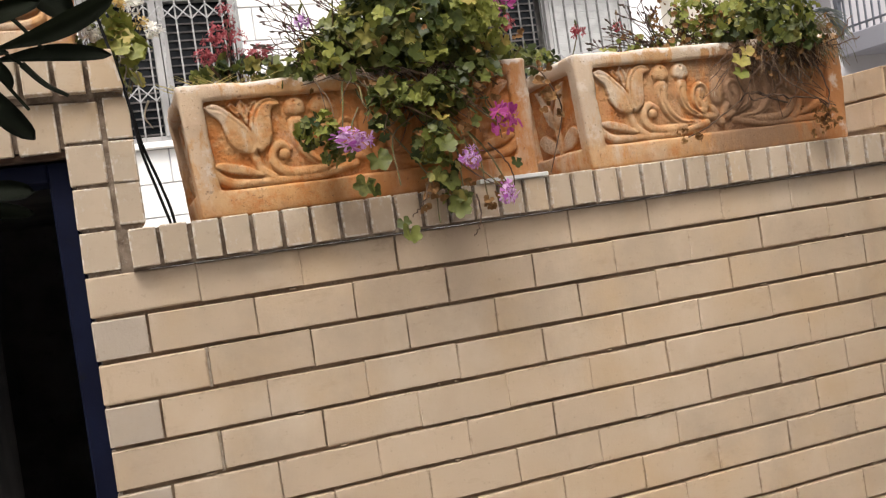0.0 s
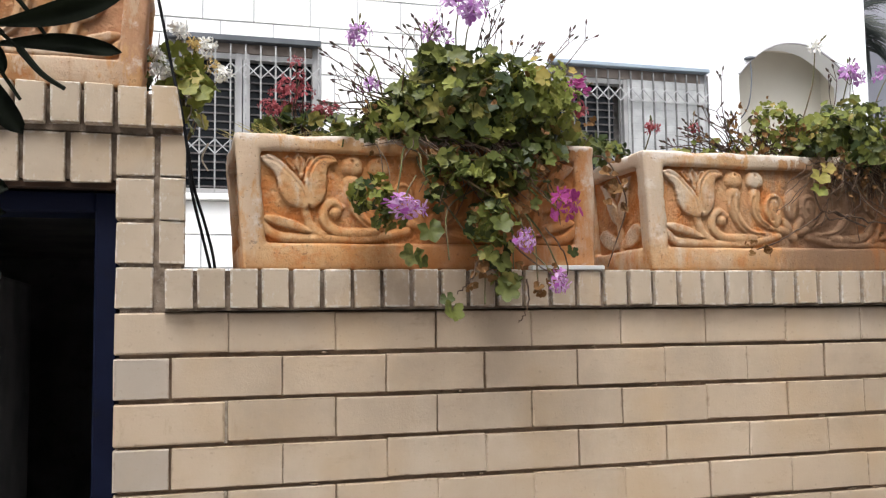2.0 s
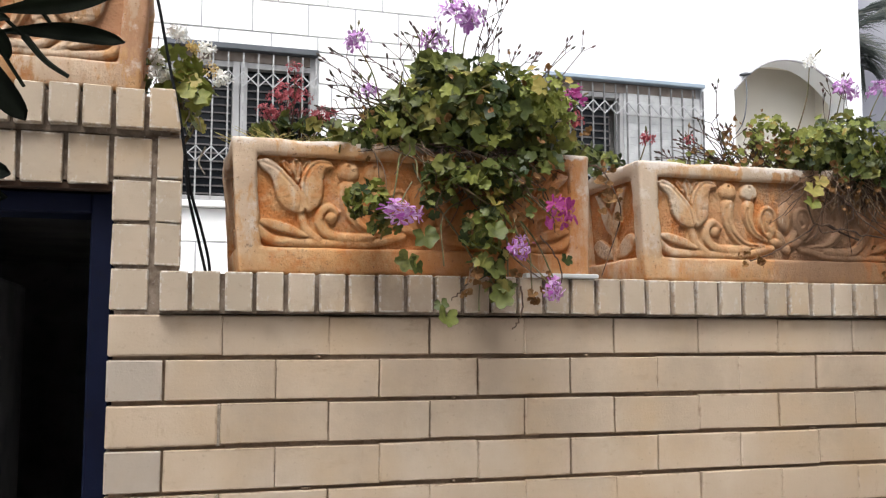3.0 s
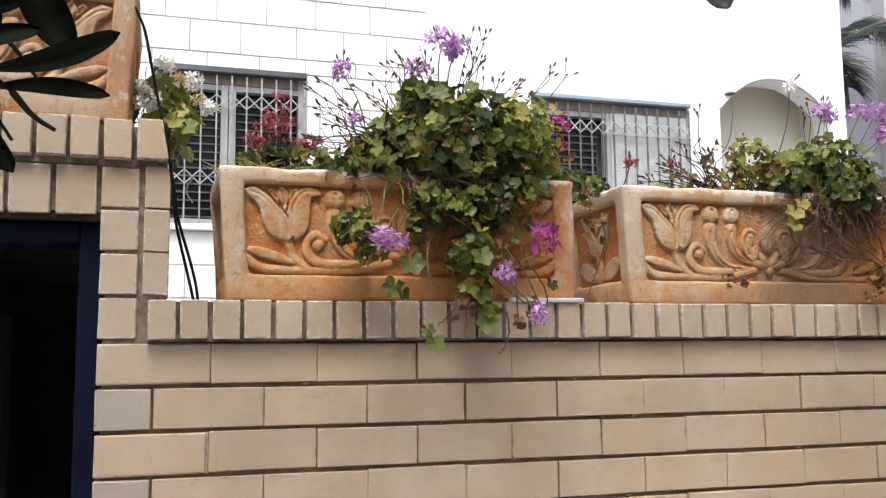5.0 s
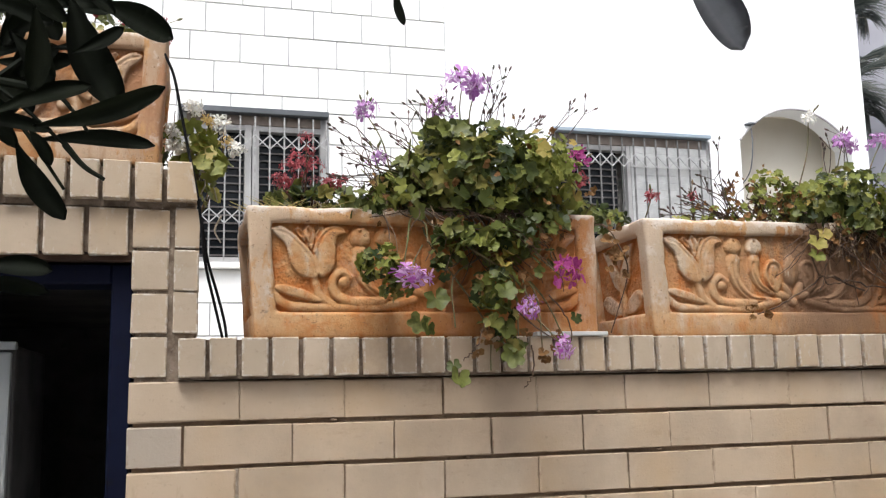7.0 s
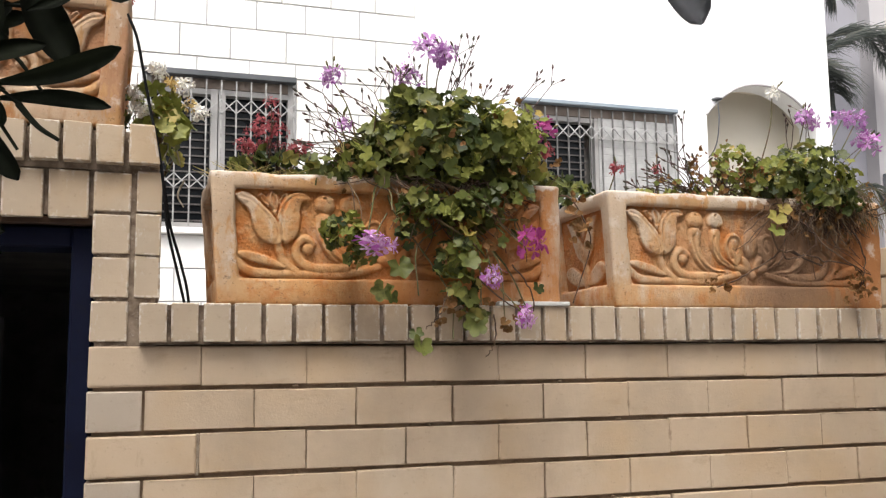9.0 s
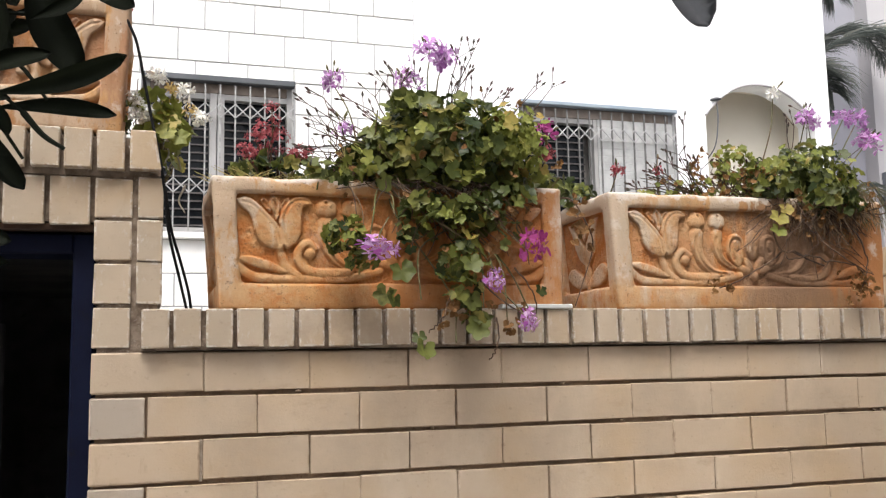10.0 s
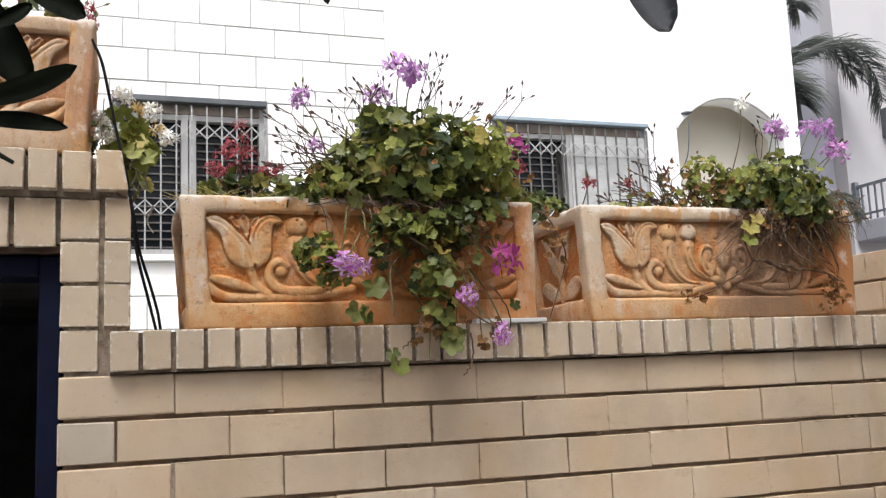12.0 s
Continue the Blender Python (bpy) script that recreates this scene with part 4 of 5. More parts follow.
PALE_TWIG = plain("pale_dry_twig", (0.36, 0.27, 0.17), (0.22, 0.14, 0.08), 40, 0.85)
for _ in range(15):
    p = Vector((r.uniform(0.56, 0.84), -0.045, r.uniform(1.96, 2.0)))
    go, line = Vector((r.uniform(-0.6, 0.6), -0.25, -0.8)), [p]
    curl = r.uniform(-0.5, 0.5)
    for _ in range(7):
        go = (go + Vector((curl + r.uniform(-0.35, 0.35), r.uniform(-0.1, 0.12), r.uniform(-0.3, 0.2)))).normalized()
        line.append(line[-1] + go * r.uniform(0.010, 0.018))
    part("curled_shoot", tube(bmesh.new(), bend(line, 3), 0.0017, 0.0009, 5), r.choice((PALE_TWIG, TWIG)), geranium)
stems(geranium, "bare_stem", [((0.62 + r.uniform(-0.06, 0.04), 0.05, 2.0 + r.uniform(0, 0.05)), (0.53 + r.uniform(-0.05, 0.06), 0.04 + r.uniform(-0.05, 0.05), 2.08 + r.uniform(-0.05, 0.13))) for _ in range(16)], r, TWIG, 0.0016)

# a small red geranium at the trough's end
red_plant = thing("geranium", "small geranium with red blooms and dry grass in the trough", "plant", at=(0, 0, 0))
grow(red_plant, [((0.345, 0.09, 2.035), (0.045, 0.05, 0.035), 1), ((0.45, 0.09, 2.03), (0.065, 0.06, 0.04), 1.6), ((0.50, 0.1, 2.01), (0.05, 0.06, 0.025), 0.7)], 66, (0.026, 0.046), r, 30, 0.3)
for x, z in ((0.33, 2.09), (0.36, 2.12), (0.385, 2.15), (0.40, 2.19), (0.415, 2.12), (0.345, 2.07), (0.475, 2.10), (0.49, 2.085), (0.35, 2.095), (0.37, 2.085), (0.395, 2.10), (0.41, 2.16), (0.425, 2.09), (0.385, 2.12), (0.465, 2.085)):
    sprout(red_plant, (0.41 + r.uniform(-0.03, 0.03), 0.12, SOIL_Z), (x, 0.1 + r.uniform(-0.04, 0.04), z - 0.01), r, "red", out=(0, -0.5, 0.8), size=r.uniform(0.5, 0.8), stem_mat=TWIG)
bm = bmesh.new()
for _ in range(300):
    x, y = r.uniform(0.28, 0.64), r.uniform(0.03, 0.2)
    lean = Vector((r.uniform(-0.05, 0.05), r.uniform(-0.04, 0.02), 0))
    tube(bm, bend([(x, y, SOIL_Z), Vector((x, y, SOIL_Z + 0.04)) + lean * 0.3, Vector((x, y, SOIL_Z + r.uniform(0.04, 0.075))) + lean * 1.6], 3), 0.0014, 0.0005, 3)
tagged(part("dry_grass", bm, plain("dry_grass", (0.46, 0.36, 0.14), (0.30, 0.28, 0.08), 40, 0.9), red_plant), kind="stuff")

# small growth between the two troughs and in the end of the first
filler = thing("geranium", "sparse geranium shoots at the trough's end", "plant", at=(0, 0, 0))
grow(filler, [((1.16, 0.14, 2.03), (0.10, 0.08, 0.035), 1), ((1.25, 0.2, 2.02), (0.10, 0.06, 0.03), 0.7)], 60, (0.025, 0.045), r, 0)
stems(filler, "stem", [((1.09, 0.1, SOIL_Z - 0.02), (1.16, 0.05, 2.04)), ((1.09, 0.12, SOIL_Z - 0.02), (1.27, 0.15, 2.03))], r)
part("dry_shoot", tube(bmesh.new(), bend([(1.10, 0.05, SOIL_Z), (1.15, -0.02, 1.97), (1.185, -0.05, 1.90), (1.20, -0.05, 1.84), (1.165, -0.05, 1.74), (1.15, -0.04, 1.69)], 6), 0.0026, 0.0014, 5), TWIG, filler)
bm = bmesh.new()
for _ in range(16):
    leaf_bm(bm, turned((1.165 + r.uniform(-0.02, 0.03), -0.05 + r.uniform(-0.02, 0.02), r.uniform(1.82, 1.98)), (r.uniform(-1, 1), -1, r.uniform(-1, 1)), r.uniform(0, 6), r.uniform(0.015, 0.03)), r, 3, 0.8)
part("dry_leaves", bm, LEAF_DRY, filler)

# the geranium of the second trough, half dried
r = random.Random(33)
second = thing("geranium", "half-dry geranium with lilac blooms trailing over the trough", "plant", at=(0, 0, 0))
grow(second, [((1.87, 0.1, 2.06), (0.11, 0.12, 0.075), 2.4), ((1.97, 0.06, 2.085), (0.13, 0.12, 0.085), 3.0), ((1.97, -0.02, 1.99), (0.10, 0.07, 0.045), 1.3), ((1.80, 0.02, 2.02), (0.06, 0.06, 0.04), 0.6)], 640, (0.015, 0.036), r, 120, 0.05)
for p, s in (((1.765, -0.06, 1.945), 0.05), ((1.755, -0.07, 1.905), 0.042), ((1.79, -0.05, 1.97), 0.04)):
    piece("leaf", PALE_MESHES[1], second, turned(p, (0.0, -1, 0.5), r.uniform(2.6, 3.6), s))
grow(second, [((1.52, 0.12, 2.02), (0.09, 0.08, 0.03), 0.4), ((1.67, 0.08, 2.03), (0.11, 0.09, 0.05), 1.0), ((1.71, 0.06, 2.11), (0.06, 0.06, 0.05), 1.0), ((1.90, 0.01, 2.06), (0.18, 0.12, 0.09), 3.4)], 300, (0.014, 0.030), r, 0, material=LEAF_PALE, dense="pale_foliage")
stems(second, "stem", [((1.82 + r.uniform(-0.12, 0.12), 0.12, SOIL_Z), (1.82 + r.uniform(-0.3, 0.3), r.uniform(0, 0.15), 2.05 + r.uniform(0, 0.08))) for _ in range(18)], r)
stems(second, "bare_stem", [((1.62 + r.uniform(-0.12, 0.12), 0.12, SOIL_Z), (1.60 + r.uniform(-0.2, 0.2), 0.05, 2.03 + r.uniform(-0.02, 0.08))) for _ in range(38)], r, TWIG, 0.0016)
stems(second, "dry_stem", [((1.83 + r.uniform(-0.12, 0.25), 0.0, SOIL_Z + 0.03), (1.83 + r.uniform(-0.2, 0.3), -0.04 + r.uniform(-0.03, 0.01), r.uniform(1.76, 1.94))) for _ in range(13)], r, TWIG, 0.0017)
bm = bmesh.new()
for _ in range(70):
    x, z = r.uniform(2.04, 2.16), r.uniform(1.98, 2.06)
    out = r.uniform(0.0, 0.07)
    tube(bm, bend([(x, 0.06, z), (x + out * 0.5, 0.02, z + 0.012), (x + out, -0.01, z - r.uniform(0.02, 0.06)), (x + out * 1.2, -0.015, z - r.uniform(0.05, 0.10))], 3), 0.0016, 0.0006, 4)
tagged(part("dead_grass", bm, STEM, second), kind="stuff")
for tone, count in ((TWIG, 150), (PALE_TWIG, 90)):
    bm = bmesh.new()
    for _ in range(count):
        p = Vector((r.triangular(1.74, 2.10, 1.93), r.uniform(-0.045, 0.01), r.uniform(1.95, 2.01)))
        go, line, curl = Vector((r.uniform(-0.7, 0.7), -0.15, -0.7)), [p], r.uniform(-0.35, 0.35)
        for _ in range(6):
            go = (go + Vector((curl + r.uniform(-0.4, 0.4), r.uniform(-0.12, 0.14), r.uniform(-0.35, 0.15)))).normalized()
            line.append(line[-1] + go * r.uniform(0.008, 0.024))
        tube(bm, bend(line, 2), 0.0013, 0.0007, 4)
    tagged(part("dead_growth", bm, tone, second), kind="stuff")
for pts in ([(1.93, -0.03, 1.80), (1.80, -0.05, 1.84), (1.72, -0.05, 1.80), (1.62, -0.05, 1.755), (1.57, -0.045, 1.735)], [(1.80, -0.04, 1.84), (1.90, -0.05, 1.82), (2.02, -0.05, 1.80), (2.08, -0.05, 1.78)],
            [(1.78, -0.03, 1.96), (1.755, -0.05, 1.88), (1.79, -0.06, 1.82), (1.85, -0.05, 1.83)], [(2.05, 0.0, 1.99), (2.13, -0.03, 1.97), (2.19, -0.04, 2.04)], [(2.05, 0.0, 1.99), (2.12, -0.03, 1.96), (2.20, -0.05, 1.97)],
            [(1.86, -0.04, 1.93), (1.93, -0.06, 1.85), (2.03, -0.05, 1.80), (2.06, -0.05, 1.74)], [(1.99, -0.03, 1.95), (2.04, -0.05, 1.88), (2.06, -0.05, 1.80), (2.03, -0.05, 1.73)]):
    part("dry_stem", tube(bmesh.new(), crooked(bend(pts, 6), r, 0.0045), 0.0028, 0.0016, 5), TWIG, second)
bm = bmesh.new()
for c, n, sp in (((2.035, -0.05, 1.745), 46, 0.038), ((1.61, -0.045, 1.735), 5, 0.015), ((1.55, -0.04, 1.745), 5, 0.015), ((2.06, -0.02, 1.97), 16, 0.05), ((1.95, -0.04, 1.93), 30, 0.07), ((1.84, -0.03, 1.94), 22, 0.06), ((2.10, -0.03, 1.97), 10, 0.04), ((1.75, 0.02, 2.02), 20, 0.07), ((1.62, 0.05, 2.03), 60, 0.09), ((1.72, 0.02, 2.05), 24, 0.05)):
    for _ in range(n):
        p = Vector(c) + Vector([r.gauss(0, 0.6) * sp, r.uniform(-0.3, 0.3) * sp, r.gauss(0, 0.6) * sp])
        leaf_bm(bm, turned(p, (r.uniform(-1, 1), -1, r.uniform(-1, 1)), r.uniform(0, 6), r.uniform(0.009, 0.021)), r, 3, 0.9)
part("dry_leaves", bm, LEAF_DRY, second)
for base, tip, head, s in (((1.82, 0.08, 2.1), (1.855, 0.05, 2.315), "white", 0.9), ((1.93, 0.06, 2.12), (1.955, 0.04, 2.24), "lilac", 1.0), ((2.03, 0.06, 2.1), (2.09, 0.04, 2.25), "lilac", 0.95),
                           ((2.05, 0.05, 2.1), (2.135, 0.03, 2.25), "lilac", 0.85), ((2.07, 0.04, 2.08), (2.155, 0.02, 2.18), "pink", 1.05), ((1.35, 0.14, 2.0), (1.35, 0.08, 2.07), "red", 0.75), ((1.50, 0.12, 2.0), (1.475, 0.08, 2.075), "red", 0.5)):
    sprout(second, base, tip, r, head, buds=2, out=(0, -0.5, 0.8), size=s)
for x, z in ((1.40, 2.02), (1.44, 2.03), (1.48, 2.08), (1.50, 2.06), (1.53, 2.12), (1.56, 2.06), (1.60, 2.10), (1.54, 2.20), (1.98, 2.27), (2.0, 2.23), (1.94, 2.21), (1.91, 2.22), (2.2, 2.20), (1.52, 2.05)) + tuple((r.uniform(1.46, 1.80), r.uniform(2.02, 2.10)) for _ in range(18)):
    sprout(second, (x + (1.8 - x) * 0.3, 0.1, 2.02), (x, 0.06 + r.uniform(-0.04, 0.05), z), r, buds=r.choice((2, 3)), width=0.0017)

# white geranium behind the pier, red one in the upper trough
white_plant = thing("geranium", "white geranium with pale leaves beside the pier", "plant", at=(0, 0, 0))
pot = part("pot", tube(bmesh.new(), [(0.05, 0.28, 1.40), (0.05, 0.28, 1.80), (0.05, 0.28, 1.86)], 0.05, 0.065, 16), TERRACOTTA, white_plant)
grow(white_plant, [((0.125, 0.12, 2.19), (0.045, 0.04, 0.035), 1), ((0.175, 0.11, 2.125), (0.035, 0.03, 0.045), 1), ((0.14, 0.12, 2.14), (0.05, 0.04, 0.04), 1), ((0.15, 0.2, 2.06), (0.04, 0.04, 0.05), 0.6)], 58, (0.026, 0.05), r, 0, material=LEAF_PALE)
grow(white_plant, [((0.07, 0.2, 2.17), (0.03, 0.04, 0.07), 1)], 22, (0.014, 0.028), r, 0, dense="small_foliage")
stems(white_plant, "stem", [((0.05, 0.28, 1.85), (0.14 + r.uniform(-0.05, 0.06), 0.22, 2.1 + r.uniform(-0.02, 0.1))) for _ in range(5)], r)
stems(white_plant, "dry_stem", [((0.08, 0.24, 2.0), (x, 0.19, z)) for x, z in ((0.06, 2.17), (0.075, 2.24), (0.085, 2.27), (0.05, 2.15), (0.10, 2.25))], r, TWIG, 0.002)
for x, z, s, kind in ((0.131, 2.255, 1.0, "white"), (0.192, 2.217, 1.0, "white"), (0.232, 2.152, 0.9, "white"), (0.10, 2.145, 0.6, "white"), (0.163, 2.222, 0.8, "faded"), (0.21, 2.172, 0.8, "faded"), (0.075, 2.20, 0.6, "white"), (0.08, 2.155, 0.7, "white"), (0.088, 2.185, 0.7, "white"), (0.10, 2.15, 0.6, "white"), (0.115, 2.165, 0.5, "white")):
    sprout(white_plant, (0.14, 0.20, 2.06), (x, 0.10, z), r, kind, out=(0, -0.8, 0.5), size=s)
DRY_PALE = plain("bleached_stem", (0.52, 0.47, 0.38), (0.40, 0.35, 0.27), 40, 0.9)
for pts in ([(0.155, 0.2, 2.125), (0.165, 0.16, 2.09), (0.18, 0.15, 2.07), (0.19, 0.15, 2.035)], [(0.15, 0.2, 2.12), (0.16, 0.16, 2.08), (0.15, 0.15, 2.05)], [(0.20, 0.17, 2.0), (0.185, 0.15, 1.96), (0.20, 0.15, 1.93)]):
    part("dry_shoot", tube(bmesh.new(), bend(pts, 5), 0.0030, 0.0016, 5), DRY_PALE, white_plant, "bleached dry shoot")
bm = bmesh.new()
leaf_bm(bm, turned((0.15, 0.16, 2.11), (-0.6, -1, 0.3), 5.2, 0.024), r, 3, 0.8)
part("dry_leaf", bm, DRY_PALE, white_plant, "bleached curled leaf")

high_plant = thing("geranium", "red geranium in the upper trough", "plant", at=(0, 0, 0))
HIGH_SOIL = HIGH_TOP + 0.272
grow(high_plant, [((-0.10, 0.12, 2.43), (0.16, 0.08, 0.06), 1), ((-0.4, 0.12, 2.45), (0.2, 0.1, 0.08), 1)], 130, (0.025, 0.045), r, 0)
stems(high_plant, "stem", [((x, 0.12, HIGH_SOIL - 0.01), (x + r.uniform(-0.05, 0.05), 0.1, 2.44)) for x in (-0.45, -0.3, -0.15, -0.05)], r)
for x, z in ((0.03, 2.43), (0.055, 2.415), (0.045, 2.45), (-0.03, 2.46), (-0.1, 2.48), (-0.2, 2.5)):
    sprout(high_plant, (x - 0.03, 0.1, HIGH_SOIL), (x, 0.08, z), r, "red", buds=2, out=(0, -0.6, 0.7), size=0.75)

# ---- black cables down the pier ----
cable = thing("cable", "two black cables hanging from the upper trough to the coping", "cable", at=(0, 0, 0))
for pts in ([(0.06, 0.0, 2.352), (0.082, 0.0, 2.30), (0.099, 0.005, 2.22), (0.117, 0.01, 2.13), (0.136, -0.005, 2.04), (0.150, -0.01, 1.95), (0.160, 0.0, 1.86), (0.185, 0.03, 1.76), (0.204, 0.05, 1.686)],
            [(0.150, -0.008, 1.96), (0.165, 0.01, 1.87), (0.190, 0.04, 1.79), (0.207, 0.06, 1.73), (0.214, 0.06, 1.686)]):
    part("wire", tube(bmesh.new(), bend(pts, 8), 0.0034, 0.0034, 8), CABLE, cable, smooth=True)

# ---- the house behind ----
HY = 5.3
stone_wall = part("wall_stone", boxes((-3.5, 0.04, HY + 0.012, HY + 0.25, 0.0, 7.5), (1.24, 2.28, HY + 0.012, HY + 0.25, 0.0, 7.5), (0.04, 1.24, HY + 0.012, HY + 0.25, 0.0, 2.6), (0.04, 1.24, HY + 0.012, HY + 0.25, 3.88, 7.5)), STONE_JOINT)
tagged(stone_wall, "house front of large sawn white stone blocks", "house wall", kind="structure")


def arched_wall():
    """Plastered wall with a window opening and a shallow arched porch cut through it."""
    bm = bmesh.new()
    x0, x1, z1 = 2.28, 6.63, 7.5
    a0, a1, spring, rise = 5.18, 6.44, 3.86, 0.34
    box(bm, x0, 3.25, HY + 0.0, HY + 0.25, 0, z1)
    box(bm, 3.25, 4.83, HY + 0.0, HY + 0.25, 0, 2.6)
    box(bm, 3.25, 4.83, HY + 0.0, HY + 0.25, 3.87, z1)
    box(bm, 4.83, a0, HY + 0.0, HY + 0.25, 0, z1)
    box(bm, a1, x1, HY + 0.0, HY + 0.25, 0, z1)
    n = 24
    pts = [(a0 + (a1 - a0) * k / n, spring + rise * (1 - abs(2 * k / n - 1) ** 2.2)) for k in range(n + 1)]
    for (xa, za), (xb, zb) in zip(pts, pts[1:]):
        v = [bm.verts.new(p) for p in ((xa, HY, za), (xb, HY, zb), (xb, HY, z1), (xa, HY, z1), (xa, HY + 0.25, za), (xb, HY + 0.25, zb), (xb, HY + 0.25, z1), (xa, HY + 0.25, z1))]
        bm.faces.new(v[:4])
        bm.faces.new(v[7:3:-1])
        bm.faces.new((v[0], v[4], v[5], v[1]))
    bmesh.ops.remove_doubles(bm, verts=bm.verts[:], dist=0.0005)
    return bm, pts


bm, arch_pts = arched_wall()
plaster_wall = tagged(part("wall_plaster", bm, PLASTER), "smooth white plastered house front", "house wall", kind="structure")
porch = tagged(part("wall_porch", boxes((5.18, 6.44, HY + 0.45, HY + 0.85, 0, 4.25), (5.08, 5.18, HY + 0.25, HY + 0.85, 0, 4.25), (6.44, 6.54, HY + 0.25, HY + 0.85, 0, 4.25), (5.08, 6.54, HY + 0.25, HY + 0.85, 4.25, 4.35)), CREAM_PLASTER),
               "cream plastered walls of the arched porch", "wall", kind="structure")
bm = bmesh.new()
tube(bm, [(x, HY - 0.004, z) for x, z in arch_pts], 0.011, 0.011, 6)
part("arch_trim", bm, LIGHT_PLASTER, plaster_wall, "thin grey edge along the arch")
tagged(part("wall_house_side", boxes((6.5, 6.63, HY + 0.25, HY + 1.6, 0, 7.5), (-3.5, -3.37, HY + 0.25, HY + 4, 0, 7.5), (-3.5, 6.5, HY + 3.9, HY + 4, 0, 7.5)), PLASTER), "plain house flank", "house wall", kind="structure")
tagged(part("roof_house", boxes((-3.6, 6.7, HY - 0.1, HY + 4.1, 7.5, 7.7)), PLASTER), "flat roof slab of the house", "roof", kind="structure")
lamp = thing("wall_lamp", "small dark lamp on a thin bracket beside the arch", "wall lamp", at=(5.30, HY, 3.9))
part("bracket", tube(bmesh.new(), bend([(0.02, 0.44, -0.5), (0.02, 0.1, -0.35), (0.015, 0.0, -0.1), (0.01, 0.0, 0.10)], 5), 0.006, 0.006, 6), RAIL, lamp)
bm = bmesh.new()
bmesh.ops.create_uvsphere(bm, u_segments=14, v_segments=8, radius=1.0)
for v in bm.verts:
    v.co = Vector((0.062 * v.co.x, 0.045 * v.co.y, 0.024 * v.co.z * (1.0 if v.co.z > 0 else 0.45) + 0.115 + 0.12 * 0.062 * v.co.x))
part("shade", bm, DARK_METAL, lamp, smooth=True)


def window(name, x0, x1, z0, z1, mull, right_blind, hood_mat, label, grille_mat):
    w = thing(name, label, "window", kind="structure", at=(x0, HY, z0))
    W, H, m = x1 - x0, z1 - z0, mull - x0
    hood = 0.06
    hood_h = 0.032 if right_blind else 0.044
    frame_bm = boxes((0, 0.05, 0.03, 0.12, 0, H), (W - 0.05, W, 0.03, 0.12, 0, H), (0.05, W - 0.05, 0.03, 0.12, 0, 0.05), (0.05, W - 0.05, 0.03, 0.12, H - 0.17, H - 0.125))
    part("shutter_box", boxes((0.05, W - 0.05, 0.022, 0.115, H - 0.123, H - hood_h), bevel=0.004), SHUTTER_BOX, w, "brown shutter box")
    part("window_frame", frame_bm, ALUMINIUM, w)
    part("window_hood", boxes((-0.01, W + 0.01, -0.055, 0.05, H - hood_h, H + 0.004), bevel=0.005), hood_mat, w, "sloping metal hood")
    if not right_blind:
        part("mullion", boxes((m - 0.058, m - 0.004, 0.018, 0.13, 0.05, H - 0.125)), ALUMINIUM, w)
    part("mullion", boxes((m + 0.004, m + 0.058, 0.018, 0.13, 0.05, H - 0.125)), ALUMINIUM, w)
    part("window_sill", boxes((-0.05, W + 0.05, -0.06, 0.2, -0.05, 0.0), bevel=0.006), STONE, w)
    # sheet behind the panes, its dark colour stands in for the unlit room
    part("dark_room_sheet", boxes((-0.02, W + 0.02, 0.24, 0.26, -0.02, H)), INNER_DARK, w, "dark sheet standing in for the unlit room behind the glass")
    for a, b, pale in ((0.05, m - 0.058, False), (m + 0.058, W - 0.05, right_blind)):
        part("pane", boxes((a, b, 0.115, 0.12, 0.05, H - 0.16)), GLASS, w)
        z = 0.07
        while z < H - 0.26 and not pale:
            part("slat", boxes((a, b, 0.092, 0.108, z, z + 0.012)), SHUTTER, w)
            z += 0.066
        z = 0.055
        while pale and z < H - 0.13:
            part("blind_slat", boxes((a - 0.02, b + 0.03, 0.004, 0.017, z, z + 0.0678), bevel=0.002), BLIND, w)
            z += 0.068
    # folding grille: upright bars and rows of crossed laths
    grille = thing("grille", "", "")
    grille.parent = w
    for key in ("label", "category"):
        if key in grille:
            del grille[key]
    n = round(W / 0.113)
    step = W / n
    bar = mesh_of("bar", boxes((-0.006, 0.006, -0.006, 0.006, 0.0, H - hood)), grille_mat)
    for i in range(n + 1):
        piece("bar", bar, grille, pose(min(max(i * step, 0.008), W - 0.008), -0.03, 0))
    lath = mesh_of("lath", tube(bmesh.new(), [(0, 0, 0), (step, 0, 0.115)], 0.0065, 0.0065, 4), LATH)
    lath_back = mesh_of("lath", tube(bmesh.new(), [(0, 0, 0.115), (step, 0, 0)], 0.0065, 0.0065, 4), LATH)
    for z in (H - 0.335, H - 0.955):
        for i in range(n):
            piece("lath", lath, grille, pose(i * step, -0.042, z))
            piece("lath", lath_back, grille, pose(i * step, -0.042, z))
    return w


window("window_1", 0.05, 1.232, 2.6, 3.872, 0.62, False, DARK_METAL, "grey aluminium window with dark louvres behind a folding grille", GRILLE)
window("window_2", 3.252, 4.83, 2.6, 3.868, 3.985, True, HOOD, "sliding window with a pale slatted blind behind a folding grille", GRILLE_GREY)

